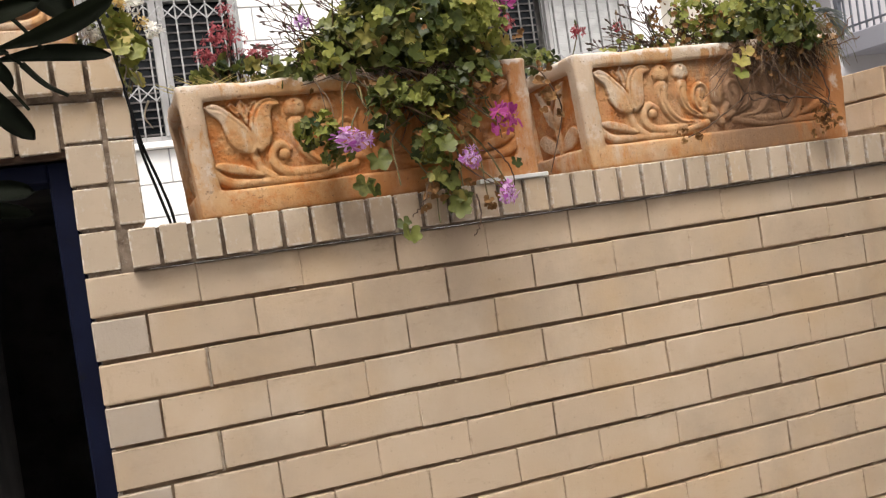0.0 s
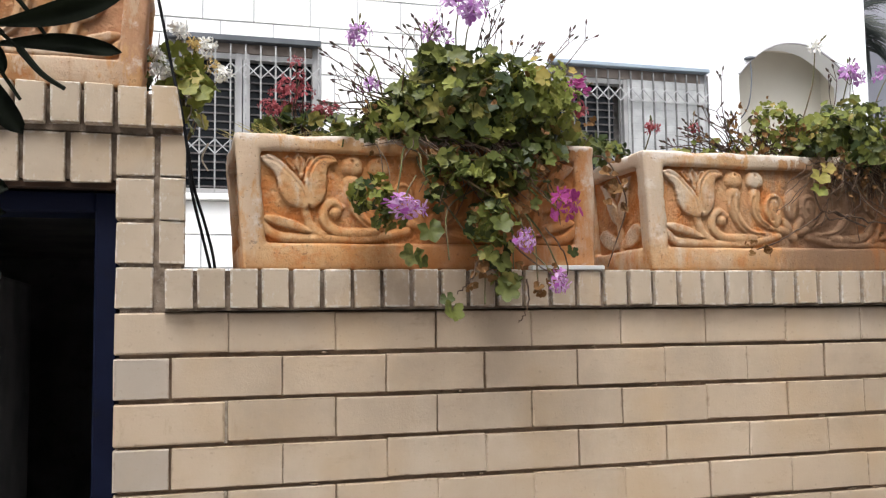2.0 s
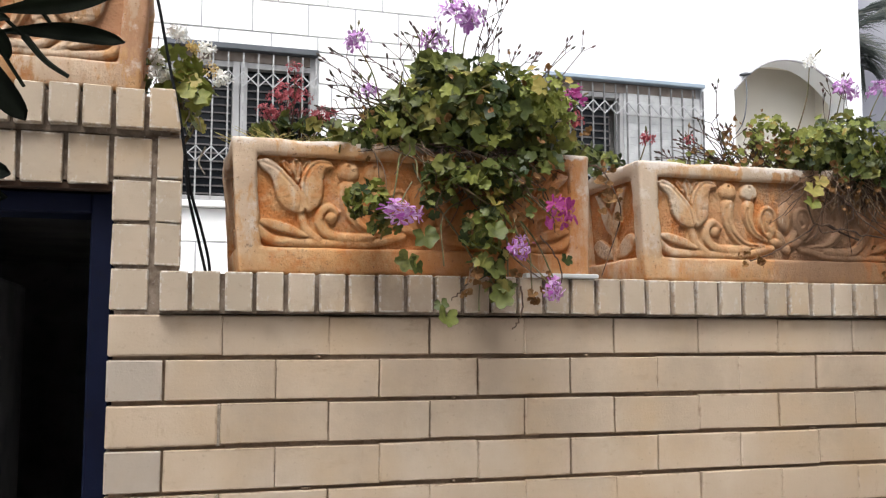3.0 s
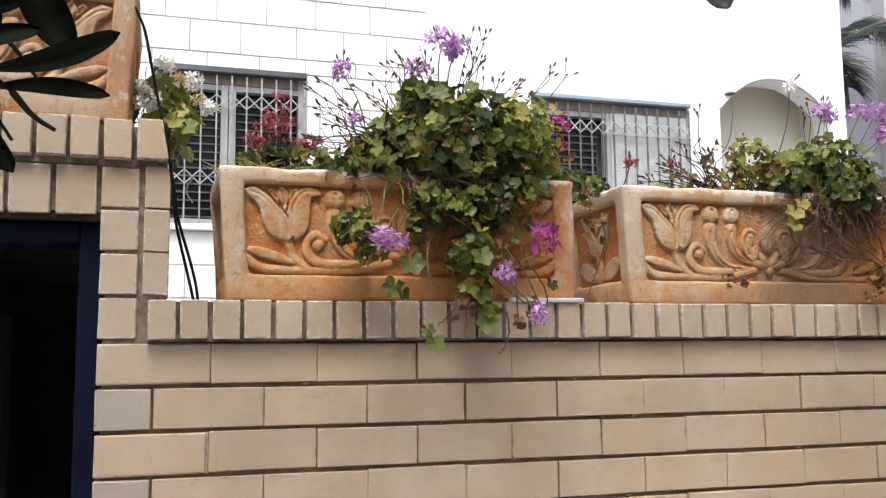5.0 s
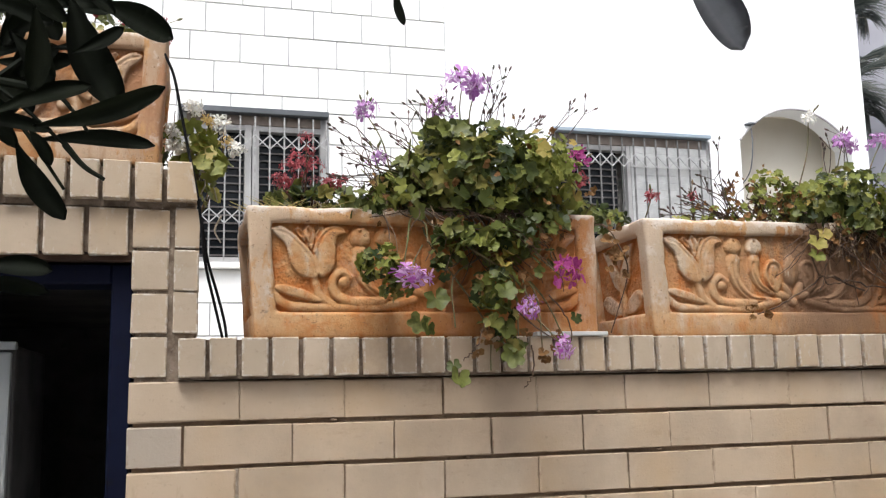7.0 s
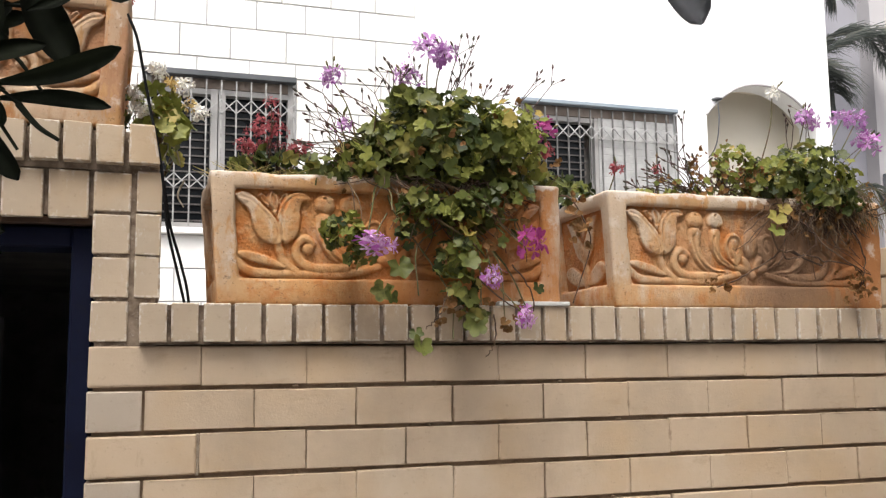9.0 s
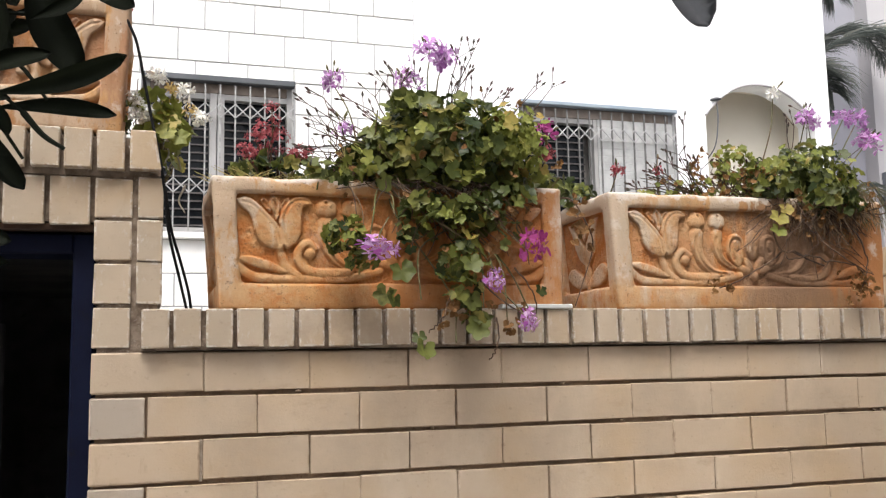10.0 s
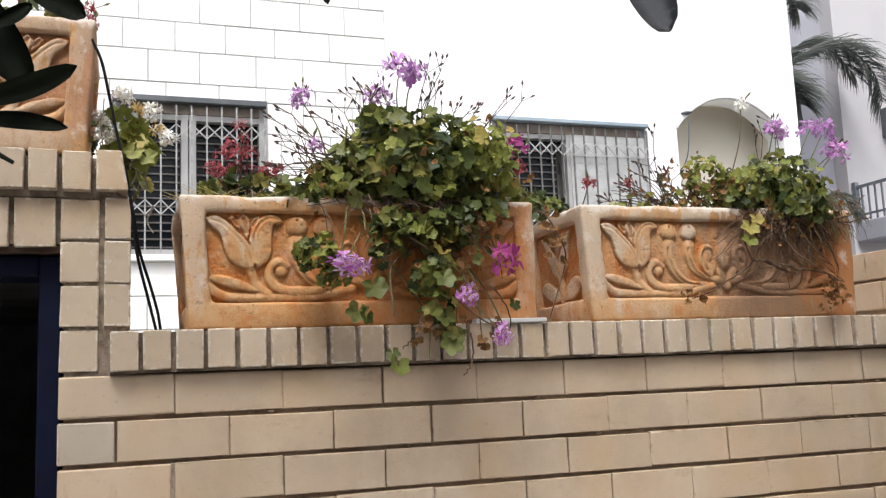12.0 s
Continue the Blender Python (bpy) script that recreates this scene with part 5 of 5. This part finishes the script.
# ---- the grey building, its balcony and the palm ----
building = thing("apartment_building", "tall pale grey rendered building beside the house", "building", at=(0, 0, 0))
part("wall", boxes((9.2, 10.46, 9.0, 14.0, 0, 14)), GREY_PLASTER, building)
part("wall", boxes((10.46, 18.0, 8.75, 14.0, 0, 14)), LIGHT_PLASTER, building, "lighter grey rendered wall")
# dark box in place of a balcony recess, its shade put in as colour
part("recess_shade", boxes((11.2, 14.0, 8.35, 8.75, 4.95, 5.42), bevel=0.02), DARK_METAL, building, "dark box standing in for a shaded balcony recess")
balcony = part("balcony", boxes((10.5, 14.5, 6.6, 8.75, 3.32, 3.62), bevel=0.015), GREY_PLASTER, building)
part("handrail", boxes((10.5, 10.55, 6.6, 8.75, 4.12, 4.16), (10.55, 14.5, 6.6, 6.65, 4.12, 4.16)), RAIL, balcony)
part("bottom_rail", boxes((10.51, 10.54, 6.62, 8.75, 3.70, 3.73), (10.54, 14.5, 6.61, 6.64, 3.70, 3.73)), RAIL, balcony)
baluster = mesh_of("baluster", boxes((-0.011, 0.011, -0.011, 0.011, 3.62, 4.12)), RAIL)
for i in range(17):
    piece("baluster", baluster, balcony, pose(10.525, 6.63 + i * 0.13, 0))
for i in range(24):
    piece("baluster", baluster, balcony, pose(10.69 + i * 0.16, 6.63, 0))
part("post", boxes((10.49, 10.56, 7.55, 7.62, 3.62, 4.28)), RAIL, balcony)
part("post", boxes((10.49, 10.56, 8.66, 8.73, 3.62, 4.22)), RAIL, balcony)

palm = thing("palm", "feathery palm with drooping grey-green fronds", "palm tree", at=(8.3, 8.2, 0))
part("trunk", tube(bmesh.new(), bend([(0, 0, 0), (0.05, 0.02, 2.5), (0.0, 0, 5.4)], 8), 0.17, 0.11, 12), BARK, palm)
r = random.Random(7)


def frond(pts, width, n=190):
    """A bowed midrib with two ragged rows of narrow leaflets that droop towards their tips."""
    rach = bend(pts, 10)
    bm = tube(bmesh.new(), rach, 0.020, 0.005, 5)
    for i in range(n):
        t = 0.12 + 0.88 * (i + r.uniform(-0.4, 0.4)) / n
        f = min(t, 0.999) * (len(rach) - 1)
        k = min(int(f), len(rach) - 2)
        p = rach[k].lerp(rach[k + 1], f - k)
        d = (rach[k + 1] - rach[k]).normalized()
        side = d.cross(Vector((0, 0, 1)))
        side = side.normalized() if side.length > 0.2 else Vector((0, -1, 0))
        for s in (-1, 1):
            ln = width * (0.45 + 0.55 * math.sin(math.pi * min(1, t * 0.75 + 0.15))) * r.uniform(0.7, 1.15)
            go = (side * s * r.uniform(0.35, 0.7) + d * r.uniform(0.5, 0.9) + Vector((0, 0, r.uniform(0.0, 0.45)))).normalized()
            q = p
            e = d.cross(go)
            e = (e.normalized() if e.length > 0.05 else side) * 0.009
            row = [(bm.verts.new(p - e * 0.6), bm.verts.new(p + e * 0.6))]
            for j in range(3):
                q = q + go * ln / 3
                go = (go + Vector((r.uniform(-0.08, 0.08), 0, -0.5 - 0.15 * j))).normalized()
                w = (1.0, 0.75, 0.12)[j]
                row.append((bm.verts.new(q - e * w), bm.verts.new(q + e * w)))
            for (a, b), (c, g) in zip(row, row[1:]):
                bm.faces.new((a, b, g, c))
    return bm


for pts, w in (([(0.0, 0, 5.3), (0.7, -0.05, 5.72), (1.15, -0.1, 5.95), (1.6, -0.1, 6.08), (1.98, -0.1, 5.97), (2.25, -0.1, 5.68), (2.33, -0.1, 5.30)], 0.62),
               ([(0.0, 0, 5.3), (0.65, 0.15, 5.78), (1.05, 0.2, 6.06), (1.45, 0.22, 6.2), (1.85, 0.22, 6.12), (2.15, 0.2, 5.8)], 0.6),
               ([(0.0, 0, 5.3), (0.3, -0.1, 6.0), (0.55, -0.1, 6.55), (0.78, -0.1, 6.75), (0.95, -0.1, 6.6)], 0.62),
               ([(0, 0, 5.3), (0.4, 0.1, 5.5), (0.78, 0.1, 5.5), (1.02, 0.1, 5.25)], 0.75),
               ([(0, 0, 5.3), (-0.5, 0.2, 6.0), (-1.2, 0.3, 6.2), (-1.7, 0.3, 5.6)], 0.5),
               ([(0, 0, 5.3), (0.0, 0.7, 6.0), (0.1, 1.2, 6.0), (0.1, 1.6, 5.4)], 0.5),
               ([(0, 0, 5.3), (-0.2, -0.4, 6.1), (-0.4, -0.8, 6.2), (-0.4, -1.1, 5.6)], 0.5),
               ([(0.35, 0, 3.2), (1.0, -0.1, 3.75), (1.35, -0.15, 3.85), (1.6, -0.2, 3.55)], 0.34)):
    part("frond", frond(pts, w, 60 if w < 0.4 else 190), PALM_LEAF, palm)

# ---- leathery shrub beside the camera ----
tree = thing("tree", "small tree with dark leathery leaves close to the wall path", "tree", at=(-0.85, -1.75, 0))
part("trunk", tube(bmesh.new(), bend([(0, 0, 0), (0.03, 0.02, 0.8), (-0.02, 0.0, 1.6), (0.05, 0.0, 2.3), (0.3, 0.0, 3.0)], 6), 0.05, 0.025, 10), BARK, tree)
for tip in ((1.3, 0.1, 3.3), (2.6, 0.0, 3.5), (-0.5, -0.2, 3.2), (1.8, -0.6, 3.7), (3.4, 0.0, 3.6)):
    part("limb", tube(bmesh.new(), bend([(0.25, 0.0, 2.85), ((tip[0] + 0.25) / 2, tip[1] * 0.5, tip[2] * 0.5 + 1.5), tip], 6), 0.02, 0.006, 7), BARK, tree)
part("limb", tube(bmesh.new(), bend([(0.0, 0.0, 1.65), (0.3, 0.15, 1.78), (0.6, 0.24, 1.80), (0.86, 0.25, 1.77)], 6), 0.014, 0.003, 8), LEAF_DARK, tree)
part("limb", tube(bmesh.new(), bend([(0.02, 0.0, 2.1), (0.5, 0.12, 2.3), (1.0, 0.2, 2.3), (1.3, 0.24, 2.08), (1.395, 0.25, 1.90)], 6), 0.013, 0.002, 8), BARK, tree)
part("limb", tube(bmesh.new(), bend([(0.5, 0.12, 2.3), (0.85, 0.22, 2.2), (1.05, 0.25, 2.0), (1.122, 0.25, 1.862)], 6), 0.006, 0.002, 6), BARK, tree)


def blade(length, width, seed):
    """A thick spatula-shaped leaf along +x, wide near its tip."""
    q = random.Random(seed)
    bm = bmesh.new()
    n = 14
    rows = []
    for i in range(n + 1):
        t = i / n
        if t < 0.62:
            w = width * 0.5 * (0.10 + 0.90 * math.sin(0.5 * math.pi * t / 0.62) ** 1.3)
        else:
            w = width * 0.5 * max(0.08, math.sqrt(max(0.0, 1 - ((t - 0.62) / 0.38) ** 2)))
        bow = 0.05 * length * math.sin(math.pi * t) * (1 if seed % 2 else -1)
        rows.append([bm.verts.new((t * length, w * s + bow, 0.18 * abs(s) * w + 0.02 * length * t * t)) for s in (-1, 0, 1)])
    for a, b in zip(rows, rows[1:]):
        for k in (0, 1):
            bm.faces.new((a[k], b[k], b[k + 1], a[k + 1]))
    bmesh.ops.solidify(bm, geom=bm.faces[:], thickness=0.0006)
    return bm


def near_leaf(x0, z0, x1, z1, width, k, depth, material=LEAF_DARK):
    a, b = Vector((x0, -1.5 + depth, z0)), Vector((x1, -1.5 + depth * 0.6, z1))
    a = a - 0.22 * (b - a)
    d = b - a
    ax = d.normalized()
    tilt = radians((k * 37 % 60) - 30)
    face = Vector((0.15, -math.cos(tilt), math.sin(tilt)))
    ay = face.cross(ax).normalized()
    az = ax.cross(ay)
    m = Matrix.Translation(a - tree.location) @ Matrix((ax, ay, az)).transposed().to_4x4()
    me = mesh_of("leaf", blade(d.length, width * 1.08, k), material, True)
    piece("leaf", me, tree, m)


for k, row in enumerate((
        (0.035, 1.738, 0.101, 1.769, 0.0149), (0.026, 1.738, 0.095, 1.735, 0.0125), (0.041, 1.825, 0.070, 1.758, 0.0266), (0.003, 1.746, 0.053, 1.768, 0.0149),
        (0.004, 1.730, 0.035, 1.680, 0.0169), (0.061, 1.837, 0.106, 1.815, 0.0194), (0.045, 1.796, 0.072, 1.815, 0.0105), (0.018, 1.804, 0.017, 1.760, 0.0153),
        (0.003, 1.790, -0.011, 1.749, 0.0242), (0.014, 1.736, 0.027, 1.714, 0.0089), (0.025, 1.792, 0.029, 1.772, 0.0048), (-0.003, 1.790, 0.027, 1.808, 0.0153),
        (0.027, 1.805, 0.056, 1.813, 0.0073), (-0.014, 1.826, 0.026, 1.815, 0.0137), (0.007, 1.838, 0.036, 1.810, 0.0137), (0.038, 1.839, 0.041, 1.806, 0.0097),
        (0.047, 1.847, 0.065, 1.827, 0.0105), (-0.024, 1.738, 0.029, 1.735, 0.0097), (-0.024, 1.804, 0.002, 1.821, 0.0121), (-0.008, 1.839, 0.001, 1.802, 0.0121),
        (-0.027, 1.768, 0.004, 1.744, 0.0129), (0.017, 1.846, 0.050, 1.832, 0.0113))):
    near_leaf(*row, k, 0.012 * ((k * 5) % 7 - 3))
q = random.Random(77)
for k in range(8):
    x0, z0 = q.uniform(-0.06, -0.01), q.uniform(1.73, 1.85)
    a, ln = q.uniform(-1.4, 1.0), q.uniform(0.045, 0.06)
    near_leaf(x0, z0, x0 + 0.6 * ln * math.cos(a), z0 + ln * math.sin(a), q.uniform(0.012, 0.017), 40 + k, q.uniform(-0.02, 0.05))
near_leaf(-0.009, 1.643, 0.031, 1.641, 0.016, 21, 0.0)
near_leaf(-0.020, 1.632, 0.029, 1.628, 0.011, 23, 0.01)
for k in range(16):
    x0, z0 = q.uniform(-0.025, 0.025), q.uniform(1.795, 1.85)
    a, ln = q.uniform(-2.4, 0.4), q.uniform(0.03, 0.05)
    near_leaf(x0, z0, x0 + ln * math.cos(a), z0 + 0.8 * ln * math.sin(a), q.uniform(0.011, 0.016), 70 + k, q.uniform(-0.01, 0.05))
near_leaf(0.534, 1.902, 0.580, 1.842, 0.045, 25, 0.0, LEAF_BACKLIT)
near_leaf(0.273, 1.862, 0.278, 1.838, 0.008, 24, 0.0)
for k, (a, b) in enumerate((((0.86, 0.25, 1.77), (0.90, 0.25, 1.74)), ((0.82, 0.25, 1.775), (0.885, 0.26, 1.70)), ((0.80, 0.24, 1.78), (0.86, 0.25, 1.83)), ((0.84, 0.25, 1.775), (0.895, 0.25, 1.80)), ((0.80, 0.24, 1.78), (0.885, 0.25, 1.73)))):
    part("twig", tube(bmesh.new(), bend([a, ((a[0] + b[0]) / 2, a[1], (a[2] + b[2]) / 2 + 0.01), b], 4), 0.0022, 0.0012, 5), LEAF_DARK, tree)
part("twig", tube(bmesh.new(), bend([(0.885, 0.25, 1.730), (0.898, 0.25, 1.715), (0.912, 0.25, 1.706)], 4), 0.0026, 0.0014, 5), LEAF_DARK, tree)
# unseen leaf slab added overhead to shade the wall, thinned along x to tune it
r = random.Random(12)
bm = bmesh.new()
for _ in range(18000):
    x = r.uniform(-1.6, 5.6)
    if r.random() < (0.30 if x < 1.3 else 0.62 if x < 2.4 else 0.0):
        continue
    k = math.sin(math.pi * (x + 1.9) / 7.8) ** 0.4
    y, z = r.uniform(-1, 1), r.uniform(-1, 1)
    if y * y + z * z > 1:
        continue
    p = Vector((x, 0.05 + 0.85 * y * k, 3.45 + 0.12 * math.sin(x * 2.3) + 0.45 * z * k))
    d = Vector((r.uniform(-1, 1), r.uniform(-1, 1), r.uniform(-1, 0.5))).normalized()
    e = d.orthogonal().normalized() * r.uniform(0.014, 0.02)
    ln = r.uniform(0.07, 0.11)
    v = [bm.verts.new(p), bm.verts.new(p + d * ln * 0.6 + e), bm.verts.new(p + d * ln), bm.verts.new(p + d * ln * 0.6 - e)]
    bm.faces.new(v)
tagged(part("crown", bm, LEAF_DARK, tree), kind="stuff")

# ---- stones of the house front ----
r = random.Random(5)
lines = [1.50, 1.76, 2.02, 2.28, 2.55, 2.80, 3.07, 3.34, 3.61, 3.875, 4.003, 4.27, 4.518, 4.772, 5.045, 5.315, 5.59]
STEP = 0.405
SEAMS = {9: (0.445, 0.861, 1.238), 10: (0.307, 0.707, 1.161, 1.553, 1.925), 11: (0.114, 0.515, 0.914, 1.32, 1.783), 12: (-0.103, 0.235, 0.711, 1.122, 1.536, 1.922), 13: (0.533, 0.936, 1.277, 1.622)}
for i, (za, zb) in enumerate(zip(lines, lines[1:])):
    edges = list(SEAMS.get(i, [0.11 + (0.0 if i % 2 else 0.205) + r.uniform(-0.03, 0.03)]))
    while edges[0] > -1.6:
        edges.insert(0, edges[0] - STEP + r.uniform(-0.03, 0.03))
    while edges[-1] < 1.95:
        edges.append(edges[-1] + STEP + r.uniform(-0.03, 0.03))
    if edges[-1] > 2.15:
        edges.pop()
    edges.append(2.28)
    for xa, xb in zip(edges, edges[1:]):
        spans = [(xa, xb)]
        if za > 2.5 and zb < 3.9:
            spans = [(a, b) for a, b in ((xa, min(xb, 0.035)), (max(xa, 1.245), xb)) if b - a > 0.03]
        for a, b in spans:
            bm = boxes((a + 0.0055, b - 0.0055, HY + r.uniform(-0.001, 0.003), HY + 0.05, za + 0.0055, zb - 0.0055), bevel=0.003)
            part("stone", bm, STONE, stone_wall)

# ---- bricks ----
rng = random.Random(4)
FULL = [brick_mesh("brick", PITCH - g, 0.06, 0.0885 - 0.3 * g, s) for s, g in enumerate((0.001, 0.0025, 0.001, 0.004, 0.001, 0.002, 0.001))]
HALF = [brick_mesh("brick", PITCH / 2 - 0.001, 0.06, 0.0885, s, BRICK_GREY) for s in (11, 12)]
for i in range(16):
    z = TOP_ROW - COURSE * i
    x = 0.0
    if i % 2:
        lay(HALF, wall, 0.0015, 0, z).scale.x = 0.965
        x = PITCH / 2
    while x < 3.5:
        ob = lay(FULL, wall, x + 0.0015, 0, z)
        if x == 0.0 and i % 2 == 0 and i > 1:
            # a wide first joint, smeared full of pale mortar
            ob.scale.x = 0.972
            part("joint_mortar", boxes((0.2325, 0.2405, 0.003 + 0.001 * (i % 3), 0.02, z - 0.004, z + 0.089), bevel=0.0015), PALE_JOINT, wall)
        x += PITCH
# mortar squeezed out of the bed joints here and there
rng = random.Random(17)
for _ in range(34):
    i = rng.randrange(0, 9)
    x, z = rng.uniform(0.1, 2.3), TOP_ROW - COURSE * i - 0.005
    w, h = rng.uniform(0.008, 0.03), rng.uniform(0.005, 0.009)
    bm = bmesh.new()
    bmesh.ops.create_icosphere(bm, subdivisions=2, radius=1.0)
    for v in bm.verts:
        k = 1 + 0.25 * noise.noise(v.co * 2.1 + Vector((x * 9, 0, i)))
        v.co = Vector((v.co.x * w * 0.5 * k, v.co.y * 0.006, v.co.z * h * 0.5 * k))
    piece("mortar_lump", mesh_of("mortar_lump", bm, MORTAR, True), wall, Matrix.Translation((x, 0.006, z)))
rng = random.Random(8)
ON_EDGE = [brick_mesh("brick", 0.0597, 0.245, 0.087, s, BRICK_EDGE) for s in (21, 22, 23)]
x = 0.1045
while x < 3.5:
    lay(ON_EDGE, coping, x, -0.024, 1.597)
    x += 0.0697
BLOCK_A = [brick_mesh("brick", 0.078, 0.2, 0.0885, s, BRICK_EDGE) for s in (31, 32)]
BLOCK_B = [brick_mesh("brick", 0.056, 0.2, 0.093, s, BRICK_EDGE) for s in (33, 34)]
for i in range(4):
    lay(BLOCK_A, pier, 0.002, -0.001, 1.601 + 0.0965 * i)
for i in range(3):
    lay(BLOCK_B, pier, 0.092, -0.006, 1.696 + 0.0975 * i)
UPRIGHT = [brick_mesh("brick", 0.084, 0.1, 0.108, s, BRICK_EDGE) for s in (41, 42)]
for i in range(15):
    lay(UPRIGHT, lintel, -0.0925 - 0.094 * i, -0.002, 1.872)
TOP_EDGE = [brick_mesh("brick", 0.0585, 0.245, 0.088, s, BRICK_EDGE) for s in (51, 52, 53)]
END = brick_mesh("brick", 0.0665, 0.245, 0.09, 54, BRICK_EDGE)
for v in END.vertices:
    if v.co.x > 0.03:
        v.co.x -= 0.014 * v.co.z / 0.09
lay([END], high_coping, 0.074, -0.026, 1.997)
for i in range(28):
    lay(TOP_EDGE, high_coping, 0.003 - 0.068 * i, -0.025, 1.997)
FLANK = [brick_mesh("brick", 0.118, 0.05, 0.0885, s) for s in (61, 62)]
for i, (y0, z) in enumerate(((0.0, 1.713), (0.06, 1.810))):
    for k in range(5):
        m = pose(2.40, 0.62 - y0 - 0.12 * k, z, 0, 0, -90)
        if 0.62 - y0 - 0.12 * k > 0.13:
            piece("brick", FLANK[(i + k) % 2], right_pier, m)
